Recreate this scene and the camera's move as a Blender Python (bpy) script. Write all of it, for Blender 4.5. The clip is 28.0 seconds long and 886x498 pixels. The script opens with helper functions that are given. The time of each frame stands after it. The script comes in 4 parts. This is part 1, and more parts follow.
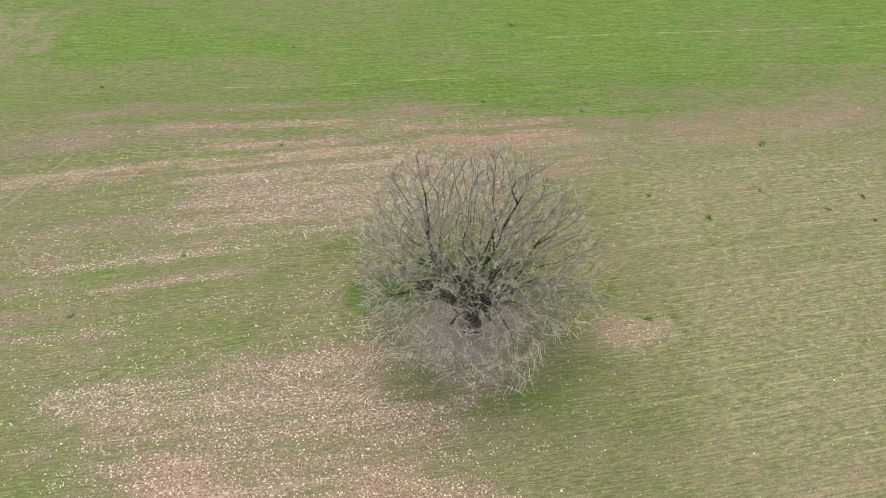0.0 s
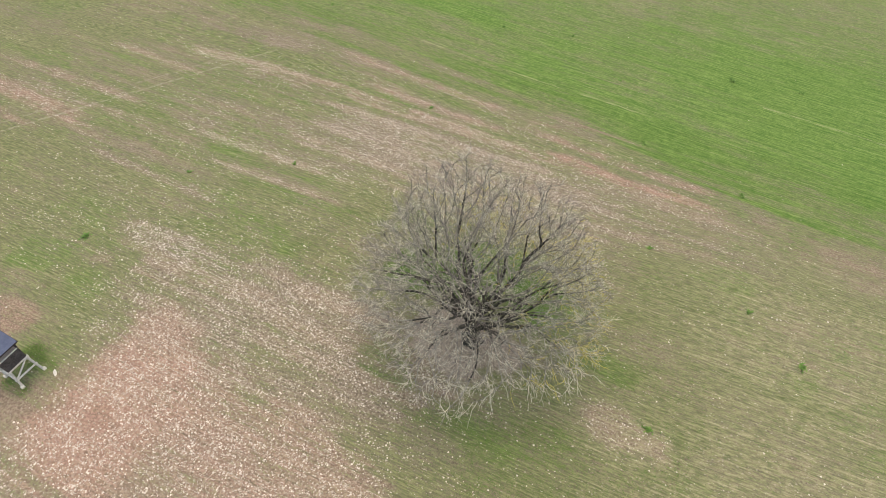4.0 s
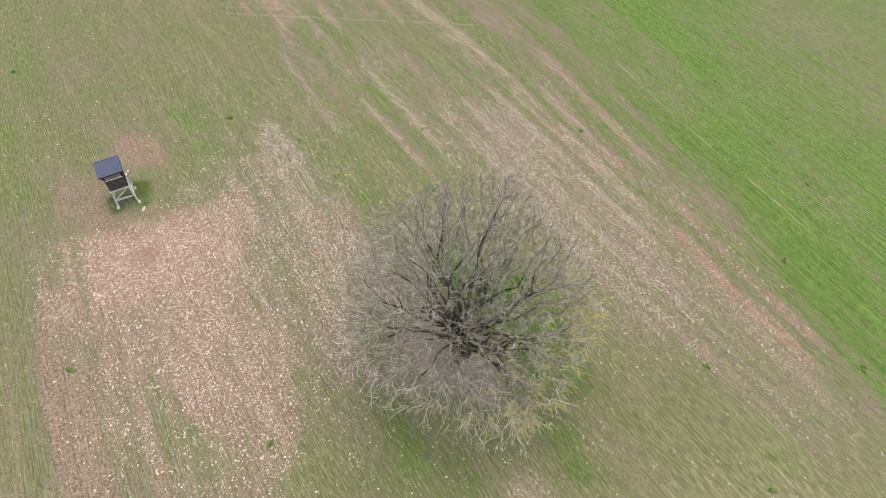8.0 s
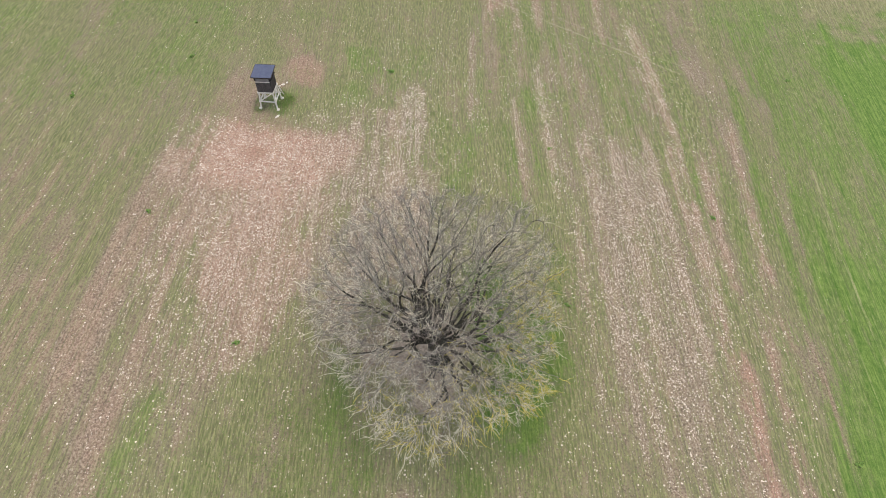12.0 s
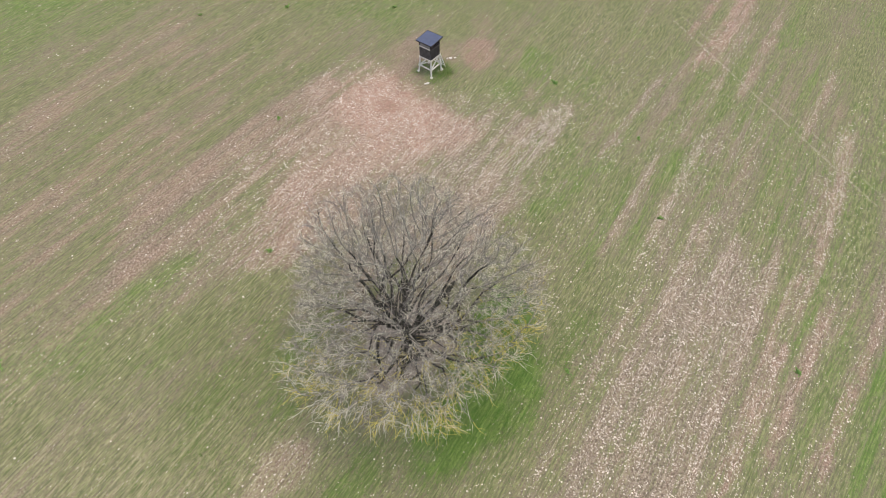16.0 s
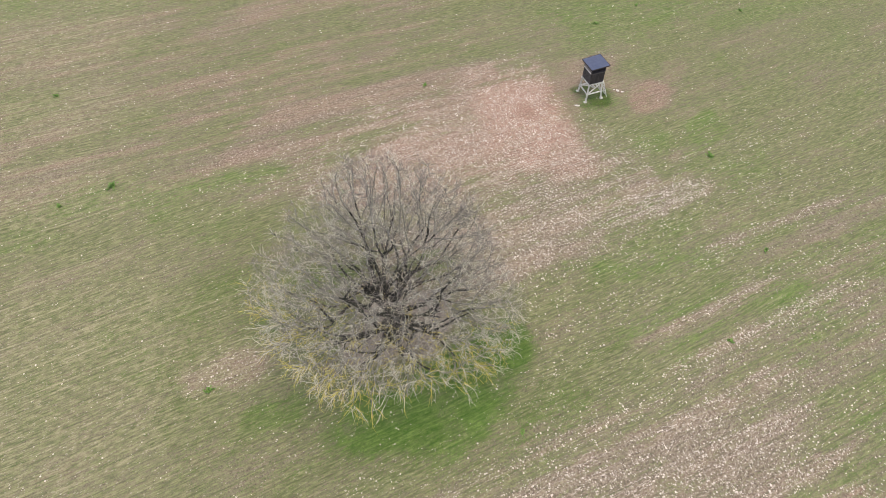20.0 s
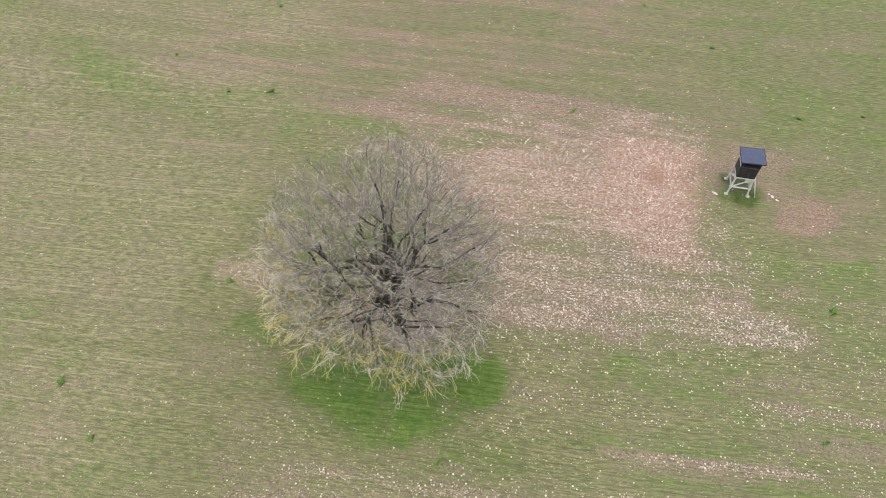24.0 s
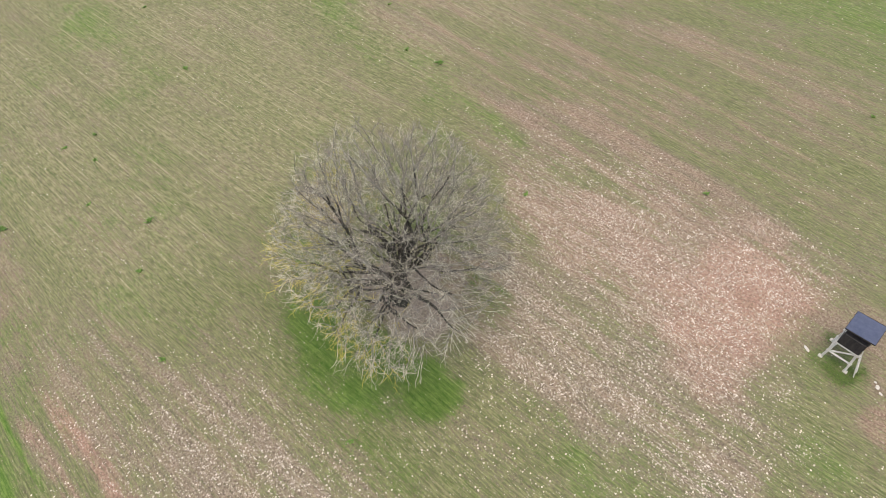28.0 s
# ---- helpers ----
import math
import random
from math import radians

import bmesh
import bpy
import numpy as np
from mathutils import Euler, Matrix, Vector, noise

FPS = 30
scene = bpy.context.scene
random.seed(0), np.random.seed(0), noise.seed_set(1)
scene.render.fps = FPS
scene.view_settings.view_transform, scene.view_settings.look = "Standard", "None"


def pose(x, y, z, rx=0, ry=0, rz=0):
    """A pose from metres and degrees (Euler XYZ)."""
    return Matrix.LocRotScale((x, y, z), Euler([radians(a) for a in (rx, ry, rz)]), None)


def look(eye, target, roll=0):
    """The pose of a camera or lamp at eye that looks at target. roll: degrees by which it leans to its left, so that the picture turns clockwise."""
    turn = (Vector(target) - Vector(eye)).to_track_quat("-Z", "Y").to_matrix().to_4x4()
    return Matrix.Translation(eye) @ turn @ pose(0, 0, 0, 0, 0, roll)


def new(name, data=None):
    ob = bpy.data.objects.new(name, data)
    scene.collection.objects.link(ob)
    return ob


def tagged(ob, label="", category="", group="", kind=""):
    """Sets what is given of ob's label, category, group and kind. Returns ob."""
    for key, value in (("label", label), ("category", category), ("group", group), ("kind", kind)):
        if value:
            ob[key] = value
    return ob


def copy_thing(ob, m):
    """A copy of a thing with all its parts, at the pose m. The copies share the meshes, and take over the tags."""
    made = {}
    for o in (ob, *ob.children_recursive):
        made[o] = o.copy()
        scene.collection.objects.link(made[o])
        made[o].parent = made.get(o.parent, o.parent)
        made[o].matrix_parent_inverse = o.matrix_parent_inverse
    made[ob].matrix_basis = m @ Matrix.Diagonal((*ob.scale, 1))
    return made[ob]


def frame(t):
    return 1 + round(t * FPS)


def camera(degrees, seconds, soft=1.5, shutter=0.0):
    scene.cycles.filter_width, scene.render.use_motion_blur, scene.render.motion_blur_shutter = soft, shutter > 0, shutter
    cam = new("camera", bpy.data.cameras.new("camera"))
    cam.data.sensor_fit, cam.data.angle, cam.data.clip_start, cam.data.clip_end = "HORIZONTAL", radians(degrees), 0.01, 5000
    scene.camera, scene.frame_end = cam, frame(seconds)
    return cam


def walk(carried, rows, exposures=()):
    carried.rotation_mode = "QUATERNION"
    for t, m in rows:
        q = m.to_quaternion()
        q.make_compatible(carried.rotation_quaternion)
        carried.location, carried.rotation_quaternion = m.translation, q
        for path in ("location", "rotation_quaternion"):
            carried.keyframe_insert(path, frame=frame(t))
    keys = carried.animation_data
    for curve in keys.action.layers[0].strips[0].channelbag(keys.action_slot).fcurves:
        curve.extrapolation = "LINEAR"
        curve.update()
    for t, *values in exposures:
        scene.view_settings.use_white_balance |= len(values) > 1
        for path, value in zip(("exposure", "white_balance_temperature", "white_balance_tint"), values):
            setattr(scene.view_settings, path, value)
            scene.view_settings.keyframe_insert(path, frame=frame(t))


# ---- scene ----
cam = camera(71.1, 28.0, soft=0.55)
PATH = [
    (0, (-3.379, -24.375, 40.098), (-1.924, 0.507, 8.812), -1.28),
    (1, (0.044, -24.312, 40.130), (-2.064, 0.500, 8.827), -1.17),
    (2, (3.337, -23.680, 40.199), (-2.235, 0.504, 8.828), -1.01),
    (3, (6.435, -22.547, 40.287), (-2.428, 0.503, 8.820), -0.82),
    (4, (9.296, -20.980, 40.380), (-2.630, 0.486, 8.805), -0.62),
    (5, (11.895, -19.037, 40.463), (-2.828, 0.451, 8.785), -0.44),
    (6, (14.223, -16.763, 40.520), (-3.006, 0.403, 8.763), -0.30),
    (7, (16.275, -14.188, 40.536), (-3.155, 0.355, 8.740), -0.21),
    (8, (18.036, -11.329, 40.503), (-3.272, 0.321, 8.718), -0.20),
    (9, (19.443, -8.203, 40.437), (-3.366, 0.303, 8.698), -0.24),
    (10, (20.420, -4.849, 40.363), (-3.447, 0.300, 8.679), -0.31),
    (11, (20.896, -1.330, 40.302), (-3.520, 0.306, 8.661), -0.39),
    (12, (20.835, 2.257, 40.264), (-3.589, 0.316, 8.646), -0.48),
    (13, (20.243, 5.804, 40.242), (-3.652, 0.320, 8.636), -0.55),
    (14, (19.155, 9.211, 40.229), (-3.702, 0.313, 8.632), -0.62),
    (15, (17.619, 12.399, 40.217), (-3.734, 0.292, 8.634), -0.68),
    (16, (15.663, 15.312, 40.198), (-3.755, 0.260, 8.633), -0.72),
    (17, (13.312, 17.891, 40.164), (-3.780, 0.211, 8.616), -0.74),
    (18, (10.602, 20.075, 40.108), (-3.816, 0.133, 8.573), -0.72),
    (19, (7.591, 21.820, 40.035), (-3.855, 0.022, 8.510), -0.68),
    (20, (4.349, 23.106, 39.969), (-3.884, -0.111, 8.453), -0.62),
    (21, (0.939, 23.925, 39.930), (-3.895, -0.250, 8.431), -0.55),
    (22, (-2.581, 24.270, 39.933), (-3.890, -0.381, 8.459), -0.48),
    (23, (-6.138, 24.119, 39.965), (-3.871, -0.504, 8.523), -0.42),
    (24, (-9.654, 23.458, 40.006), (-3.838, -0.619, 8.598), -0.36),
    (25, (-13.042, 22.290, 40.034), (-3.792, -0.730, 8.658), -0.31),
    (26, (-16.216, 20.637, 40.030), (-3.731, -0.837, 8.678), -0.27),
    (27, (-19.095, 18.537, 39.972), (-3.652, -0.941, 8.634), -0.23),
    (28, (-21.601, 16.046, 39.841), (-3.552, -1.040, 8.500), -0.20),
]
walk(cam, [(t, look(eye, target, roll)) for t, eye, target, roll in PATH],
     exposures=((0.0, 0.74, 8000, 8), (6.0, 0.74, 7700, 9), (11.0, 0.73, 7550, 11), (17.0, 0.72, 7350, 12), (22.0, 0.74, 7350, 13), (28.0, 0.73, 7600, 11)))

# ---- daylight: bright thin overcast ----
SUN_AZ, SUN_EL = 110.0, 82.0      # degrees, counted from +x towards +y
world = bpy.data.worlds.new("sky")
scene.world = world
world.use_nodes = True
wn = world.node_tree
sky = wn.nodes.new("ShaderNodeTexSky")
sky.sky_type = "NISHITA"
sky.sun_disc = False
sky.sun_elevation = radians(SUN_EL)
sky.sun_rotation = radians(90.0 - SUN_AZ)
sky.dust_density = 3.0
wn.links.new(sky.outputs[0], wn.nodes["Background"].inputs[0])
wn.nodes["Background"].inputs[1].default_value = 0.15
sun_data = bpy.data.lights.new("sun", "SUN")
sun_data.energy = 0.6
sun_data.angle = radians(70)
sun_data.color = (1.0, 0.94, 0.86)
sun = new("sun", sun_data)
sa, se = radians(SUN_AZ), radians(SUN_EL)
sun.matrix_world = look((60 * math.cos(sa) * math.cos(se), 60 * math.sin(sa) * math.cos(se), 60 * math.sin(se)), (0, 0, 0))


# ---- the lie of the field ----
SLOPE_X, SLOPE_Y = -0.0212, -0.0796


def ground_z(x, y):
    return SLOPE_X * x + SLOPE_Y * y


def hash01(ix, iy, seed):
    h = (ix.astype(np.int64) * 374761393 + iy.astype(np.int64) * 668265263 + seed * 1274126177) & 0xFFFFFFFF
    h = ((h ^ (h >> 13)) * 1274126177) & 0xFFFFFFFF
    return ((h ^ (h >> 16)) & 0xFFFFFF) / float(0xFFFFFF)


def value_noise(x, y, seed):
    ix, iy = np.floor(x), np.floor(y)
    fx, fy = x - ix, y - iy
    fx, fy = fx * fx * (3 - 2 * fx), fy * fy * (3 - 2 * fy)
    a, b = hash01(ix, iy, seed), hash01(ix + 1, iy, seed)
    c, d = hash01(ix, iy + 1, seed), hash01(ix + 1, iy + 1, seed)
    return (a * (1 - fx) + b * fx) * (1 - fy) + (c * (1 - fx) + d * fx) * fy


def fractal(x, y, seed, octaves=3):
    total, amp, norm = 0.0, 1.0, 0.0
    for k in range(octaves):
        total = total + amp * value_noise(x * 2 ** k, y * 2 ** k, seed + 17 * k)
        norm += amp
        amp *= 0.55
    return total / norm


def smooth(a, b, v):
    t = np.clip((v - a) / (b - a), 0.0, 1.0)
    return t * t * (3 - 2 * t)


def blob(x, y, cx, cy, rx, ry, turn=0.0, soft=0.6, wobble=0.35, seed=5):
    """A patch with an uneven edge: 1 inside, 0 outside."""
    c, s = math.cos(radians(turn)), math.sin(radians(turn))
    u, v = (x - cx) * c + (y - cy) * s, -(x - cx) * s + (y - cy) * c
    d = np.sqrt((u / rx) ** 2 + (v / ry) ** 2) + wobble * 2 * (fractal(x * 0.55, y * 0.55, seed) - 0.5)
    return 1 - smooth(1 - soft * 0.5, 1 + soft * 0.5, d)


def band(y, centre, half, soft):
    return 1 - smooth(half - soft, half + soft, np.abs(y - centre))


def row_line(x, y):
    """The sowing rows run along x and bend with the slope: y of the row that passes through x, y."""
    bend = 0.085 * smooth(-26, -14, y) * (1 - smooth(17, 28, y))
    return y - bend * x + 1.2 * (fractal(x * 0.035, y * 0.035, 31) - 0.5)


def headland(x, y):
    """Where the drill turned beside the hide and sowed across."""
    return blob(x, y, -19.6, -19.6, 4.6, 4.6, 0, 0.4, 0.25, 58)


# bare stony strips between the sown ones: row, half width, from x, to x, stones, red earth
BARE_STRIPS = (
    (4.2, 0.45, -40, -24, 0.5, 0.15), (7.3, 1.2, -66, -42, 0.45, 0.7), (4.6, 0.7, -62, -44, 0.2, 0.55), (11.8, 0.6, -60, -40, 0.4, 0.35), (8.3, 0.5, -30, -16, 0.7, 0.08), (9.4, 0.6, -56, -31, 0.5, 0.3),
    (11.1, 0.55, -36, -15, 0.95, 0.15), (14.4, 0.8, -27, 1, 0.8, 0.15), (17.2, 0.8, -26, 3, 0.85, 0.2), (19.2, 0.6, -54, -37, 0.5, 0.35),
    (20.4, 0.6, -28, 3, 0.7, 0.2), (22.5, 0.75, -46, -2, 0.75, 0.5), (24.2, 0.5, -25, -4, 0.45, 0.5), (27.0, 0.55, -30, -9, 0.5, 0.6),
    (30.1, 0.4, -27, -14, 0.25, 0.25), (22.9, 0.85, -5, 15, 0.35, 1.0), (25.3, 0.6, -6, 14, 0.2, 0.6), (27.3, 0.4, -9, -2, 0.2, 0.5),
    (28.8, 0.45, -7, 7, 0.05, 0.35), (-21.4, 1.1, -12, 13, 0.12, 0.3), (-23.6, 0.7, -10, 10, 0.08, 0.15), (-25.6, 0.9, -14, 6, 0.08, 0.18))
# sown strips that came up well: row, half width, from x, to x, how green
GREEN_STRIPS = (
    (7.2, 0.7, -29, -12, 0.6), (9.6, 0.5, -38, -17, 0.55), (12.8, 0.5, -30, -14, 0.35), (19.6, 0.45, -42, -22, 0.5), (21.5, 0.32, -30, -9, 0.5),
    (23.4, 0.35, -33, -12, 0.6), (25.6, 0.5, -36, -7, 0.5), (28.3, 0.6, -37, -17, 0.85), (29.3, 0.5, -19, -5, 0.85), (17.4, 0.5, -56, -42, 0.55),
    (13.3, 0.7, -66, -50, 0.5), (24.1, 0.4, -2, 10, 0.35), (26.6, 0.45, -4, 12, 0.45), (5.6, 0.5, -36, -20, 0.3))


def strip(x, q, row, half, x0, x1, ragged):
    across = 1 - smooth(half * 0.4, half * 1.5, np.abs(q - row) + 0.6 * half * ragged)
    return across * smooth(x0 - 1.5, x0 + 4, x + 4 * ragged) * (1 - smooth(x1 - 4, x1 + 1.5, x + 4 * ragged))


def field(x, y):
    """What grows and lies on the field at x, y, each 0 to 1: stones, lush grass, red earth, dry grass, leaf litter, bare soil."""
    q = row_line(x, y)
    streak = fractal(x * 0.035, q * 0.55, 41)          # long in the direction of sowing
    fine = fractal(x * 0.09, q * 1.7, 43)
    thread = fractal(x * 0.16, q * 3.6, 45)
    mottled = fractal(x * 0.2, y * 0.22, 47, 4)
    broad = fractal(x * 0.05, y * 0.07, 49, 3)
    knots = fractal(x * 0.7, y * 0.7, 46, 3)
    # the dense crop on the far side of the drilling: thin at first, then thick, thin again in the distance
    sway = 5.0 * (streak - 0.5) + 4.0 * (fine - 0.5) + 2.0 * (thread - 0.5)
    first = np.interp(x, (-60, -48, -30, -15, 0, 8, 20, 42, 60), (28, 28.5, 32, 30.5, 28.8, 26.8, 24.8, 28, 30))
    full = np.interp(x, (-60, -28, -13, 4, 22, 42, 60), (46, 42, 36.5, 31.5, 27.5, 33, 35))
    crop = 0.54 * smooth(-1.2, 1.6, q + sway - first) + 0.46 * smooth(-4.0, 2.0, q + 1.6 * sway - full)
    faint = smooth(50, 63, y + 18 * (mottled - 0.5) + 8 * (streak - 0.5))
    tan = blob(x, y, -62, 47, 15, 9, 0, 1.1, 0.6, 57)
    lush = crop * (1 - 0.5 * faint) * (0.62 + 0.38 * smooth(0.3, 0.62, broad) + 0.45 * (fine - 0.5)) * (1 - 0.75 * tan)
    # strips along the rows
    ragged = 1.6 * (fractal(x * 0.22, q * 1.1, 52, 3) - 0.5) + 0.9 * (thread - 0.5)
    bare, strip_stone, strip_red, green = 0 * x, 0 * x, 0 * x, 0 * x
    for row, half, x0, x1, stony, reddish in BARE_STRIPS:
        s = strip(x, q, row, half, x0, x1, ragged)
        s = s * (0.35 + 0.65 * smooth(0.36, 0.58, 0.6 * thread + 0.4 * knots))
        bare, strip_stone, strip_red = np.maximum(bare, (0.5 + 0.4 * max(stony, reddish)) * s), np.maximum(strip_stone, stony * s), np.maximum(strip_red, reddish * s)
    for row, half, x0, x1, much in GREEN_STRIPS:
        green = np.maximum(green, much * strip(x, q, row, half, x0, x1, ragged))
    # brown stony tilth between the tree and the crop
    tilth = band(q, 17.0 + 2.5 * smooth(2, 10, x), 5.2 - 1.6 * smooth(2, 12, x), 1.8) * smooth(-31, -18, x + 12 * (streak - 0.5)) * (1 - smooth(6, 22, x + 10 * (streak - 0.5)))
    rubble = smooth(0.34, 0.66, fractal(x * 0.05, q * 1.4, 44, 3))
    west = smooth(1, 6, q) * (1 - smooth(28, 34, q)) * smooth(-60, -45, x) * (1 - smooth(-30, -14, x))
    wave = smooth(0.40, 0.62, fractal(x * 0.025, q * 0.9, 51, 3))
    bare = np.maximum.reduce([bare, 0.62 * tilth * (0.4 + 0.7 * rubble), 0.4 * west * wave])
    # stony red ground beside the raised hide: a block, and a tail along the rows
    tail_edge = 0.4 + 0.6 * smooth(0.36, 0.54, 0.5 * fine + 0.5 * thread + 0.10 * (1 - smooth(-16, -6, x)))
    block = smooth(-24.6, -21.4, x + 3.5 * (mottled - 0.5)) * (1 - smooth(-15.5, -9.5, x + 7 * (fine - 0.5))) * smooth(-27.0, -20.0, y + 4 * (knots - 0.5) + 5 * (fine - 0.5)) * (1 - smooth(-11.5, -8.0, y + 7 * (mottled - 0.5) + 3 * (knots - 0.5)))
    tail = blob(x, y, -8.5, -15.2, 11.5, 4.0, 4, 0.7, 0.35, 62) * (0.35 + 0.65 * tail_edge)
    tail = np.maximum(tail, 0.6 * tail_edge * blob(x, y, -6.5, -18.5, 13.0, 4.6, 3, 0.9, 0.45, 59))
    pink = np.maximum(block * (0.72 + 0.28 * tail_edge), tail * (1 - 0.3 * smooth(-6, 2, x)))
    core = blob(x, y, -19.0, -17.4, 4.6, 5.2, 0, 1.1, 0.5, 69)
    naked = blob(x, y, -18.7, -17.6, 0.9, 0.9, 0, 0.9, 0.5, 70)
    grey = blob(x, y, -12.5, -7.0, 12.5, 6.8, 8, 0.9, 0.4, 64) * (0.45 + 0.55 * smooth(0.38, 0.6, fine))
    pale = np.maximum(blob(x, y, -24.0, -4.1, 6.0, 1.5, 4, 0.8, 0.5, 63) * (0.35 + 0.65 * smooth(0.4, 0.56, thread)), blob(x, y, -7.2, -5.4, 2.4, 1.9, -20, 0.9, 0.5, 60) * 0.75)
    pink2 = np.maximum(blob(x, y, -30.6, -15.4, 2.5, 2.0, 25, 0.9, 0.6, 65), 0.55 * blob(x, y, -34.5, -17.8, 2.6, 1.2, 35, 1.0, 0.6, 56))
    worn = blob(x, y, -25.6, -19.5, 4.5, 4.4, 0, 1.1, 0.4, 66)
    brown = blob(x, y, 32, 23.6, 13, 2.6, 4, 1.0, 0.5, 67)
    bald = blob(x, y, 12.0, -1.3, 3.2, 1.5, -8, 0.9, 0.5, 89)
    red = np.maximum.reduce([pink * (0.66 + 0.45 * core), 0.55 * pink2, 0.3 * worn, strip_red, 0.3 * brown, 0.30 * bald, 0.10 * tilth * rubble, 0.06 + 0.2 * smooth(0.52, 0.7, fine) * (1 - crop)])
    bare = np.maximum.reduce([bare, 0.9 * pink, 0.65 * pink2, 0.5 * worn, 0.7 * grey, 0.8 * pale, 0.5 * brown, 0.65 * bald])
    # deeper green round the tree: a crescent on the upper side, patches on the lower
    r, az = np.hypot(x + 0.6, y - 0.4) + 2.6 * (fractal(x * 0.45, y * 0.45, 72) - 0.5), np.arctan2(y - 0.4, x + 0.6)
    crescent = smooth(3.4, 5.0, r) * (1 - smooth(7.4, 10.6, r)) * smooth(0.25, 0.75, az) * (1 - smooth(2.75, 3.14, az))
    ring = np.maximum.reduce([
        crescent * (0.36 + 0.3 * smooth(0.4, 0.6, mottled) + 0.22 * smooth(0.4, 0.6, knots)), blob(x, y, -7.0, 3.5, 2.8, 2.0, -20, 0.8, 0.4, 71),
        blob(x, y, -4.6, -4.9, 2.8, 1.5, -10, 1.0, 0.5, 74) * 0.66, blob(x, y, 3.4, -6.4, 4.6, 1.5, 5, 1.0, 0.5, 75) * 0.5,
        blob(x, y, 9.0, 2.6, 3.0, 1.6, 10, 1.0, 0.5, 73) * 0.45, blob(x, y, 8.2, -4.9, 2.4, 1.5, -10, 1.0, 0.5, 88) * 0.42, blob(x, y, -3.5, 4.2, 3.4, 2.6, 0, 0.9, 0.35, 76) * 0.8])
    patches = np.maximum.reduce([
        blob(x, y, 9, -19.0, 7.0, 1.3, -8, 1.1, 0.6, 77) * 0.5, blob(x, y, 20, -20.5, 6.0, 2.0, -12, 1.1, 0.6, 78) * 0.45,
        blob(x, y, -20.5, 0.8, 7.0, 1.4, -13, 1.1, 0.6, 79) * 0.42, blob(x, y, -29.0, 6.9, 5.5, 0.9, 3, 1.1, 0.6, 80) * 0.4,
        blob(x, y, 38, -22, 8.0, 2.6, -20, 1.1, 0.6, 81) * 0.55, blob(x, y, 55, 0, 7.0, 3.5, 10, 1.1, 0.6, 87) * 0.5, blob(x, y, -36, -28, 12.0, 4.5, 0, 1.1, 0.6, 82) * 0.4,
        blob(x, y, -25.6, -17.0, 2.0, 1.6, 0, 0.9, 0.4, 83) * 0.5, blob(x, y, -33.5, -10, 3.4, 2.0, 30, 1.0, 0.6, 86) * 0.5, blob(x, y, -27.5, -10.0, 3.0, 1.6, 0, 1.0, 0.6, 55) * 0.4,
        0.5 * (1 - smooth(-52, -38, y + 10 * (mottled - 0.5)))])
    litter = blob(x, y, -0.2, -0.3, 4.0, 2.7, 0, 0.8, 0.45, 84)
    lush = np.maximum.reduce([lush, ring * (1 - 0.85 * litter), patches, 0.78 * green * (1 - 0.6 * bare), 0.26 * smooth(0.45, 0.7, mottled), 0.3 * west * (1 - wave)])
    lush = lush + 0.30 * (mottled - 0.5) + 0.25 * (fine - 0.5) + 0.22 * (knots - 0.5)
    straw = np.maximum(blob(x, y, 36, -7.0, 15, 6.0, 6, 1.1, 0.5, 90), 0.7 * blob(x, y, 20, -4.5, 8, 3.0, 4, 1.1, 0.5, 54))
    south = (1 - smooth(-25, -17, y)) * smooth(-62, -40, y) * smooth(-24, -12, x) * (1 - smooth(26, 44, x))
    lush = np.clip(lush * (1 - 0.8 * pink) * (1 - 0.75 * grey) * (1 - 0.6 * straw) * (1 - 0.8 * bald) * (1 - 0.45 * south) * (1 - 0.5 * tilth), 0, 1)
    dry = np.clip(smooth(8, 24, x) * (1 - smooth(16, 25, y)) * (0.45 + 0.8 * smooth(0.40, 0.60, streak)) + 0.8 * straw + 0.7 * bald + 0.35 * faint * smooth(0.4, 0.6, mottled)
                  + 0.8 * tan + 0.35 * smooth(0.5, 0.7, fine), 0, 1) * (1 - ring)
    red = np.clip(red + south * (0.05 + 0.14 * smooth(0.4, 0.66, fine)), 0, 1)
    bare = np.clip(bare + south * (0.16 + 0.25 * smooth(0.42, 0.62, fine)), 0, 1) * (1 - 0.9 * ring) * (1 - 0.9 * crop)
    olive_stones = (1 - smooth(0, 16, x + 6 * (mottled - 0.5))) * smooth(-50, -34, x) * smooth(-13, -8, y) * (1 - smooth(25, 29, q))
    stones = np.maximum.reduce([pink * (0.45 + 0.75 * thread) * (1 - 0.5 * core * (1 - block)), 0.9 * grey * (0.35 + 0.9 * thread), 0.95 * pale, strip_stone * (0.55 + 0.7 * thread),
                                tilth * (0.2 + 0.45 * rubble) * (1 - 0.55 * smooth(-2, 9, x)), olive_stones * (0.04 + 0.14 * rubble), 0.3 * bald, 0.006 + 0.035 * smooth(0.52, 0.66, fine) + 0.01 * south])
    edge = smooth(-24.5, -21.0, x + 2 * (mottled - 0.5))        # the soil towards the hide is finer
    stones = np.clip(stones, 0, 1) * (1 - 0.8 * worn * (1 - 0.9 * pink * edge)) * (1 - 0.4 * pink2) * (1 - 0.9 * naked)
    stones = stones * (1 - 0.75 * smooth(0.15, 0.45, green)) * (1 - 0.92 * ring) * (1 - 0.97 * smooth(0.15, 0.6, crop)) * (1 - 0.7 * litter)
    return stones, lush, red, dry, litter, bare


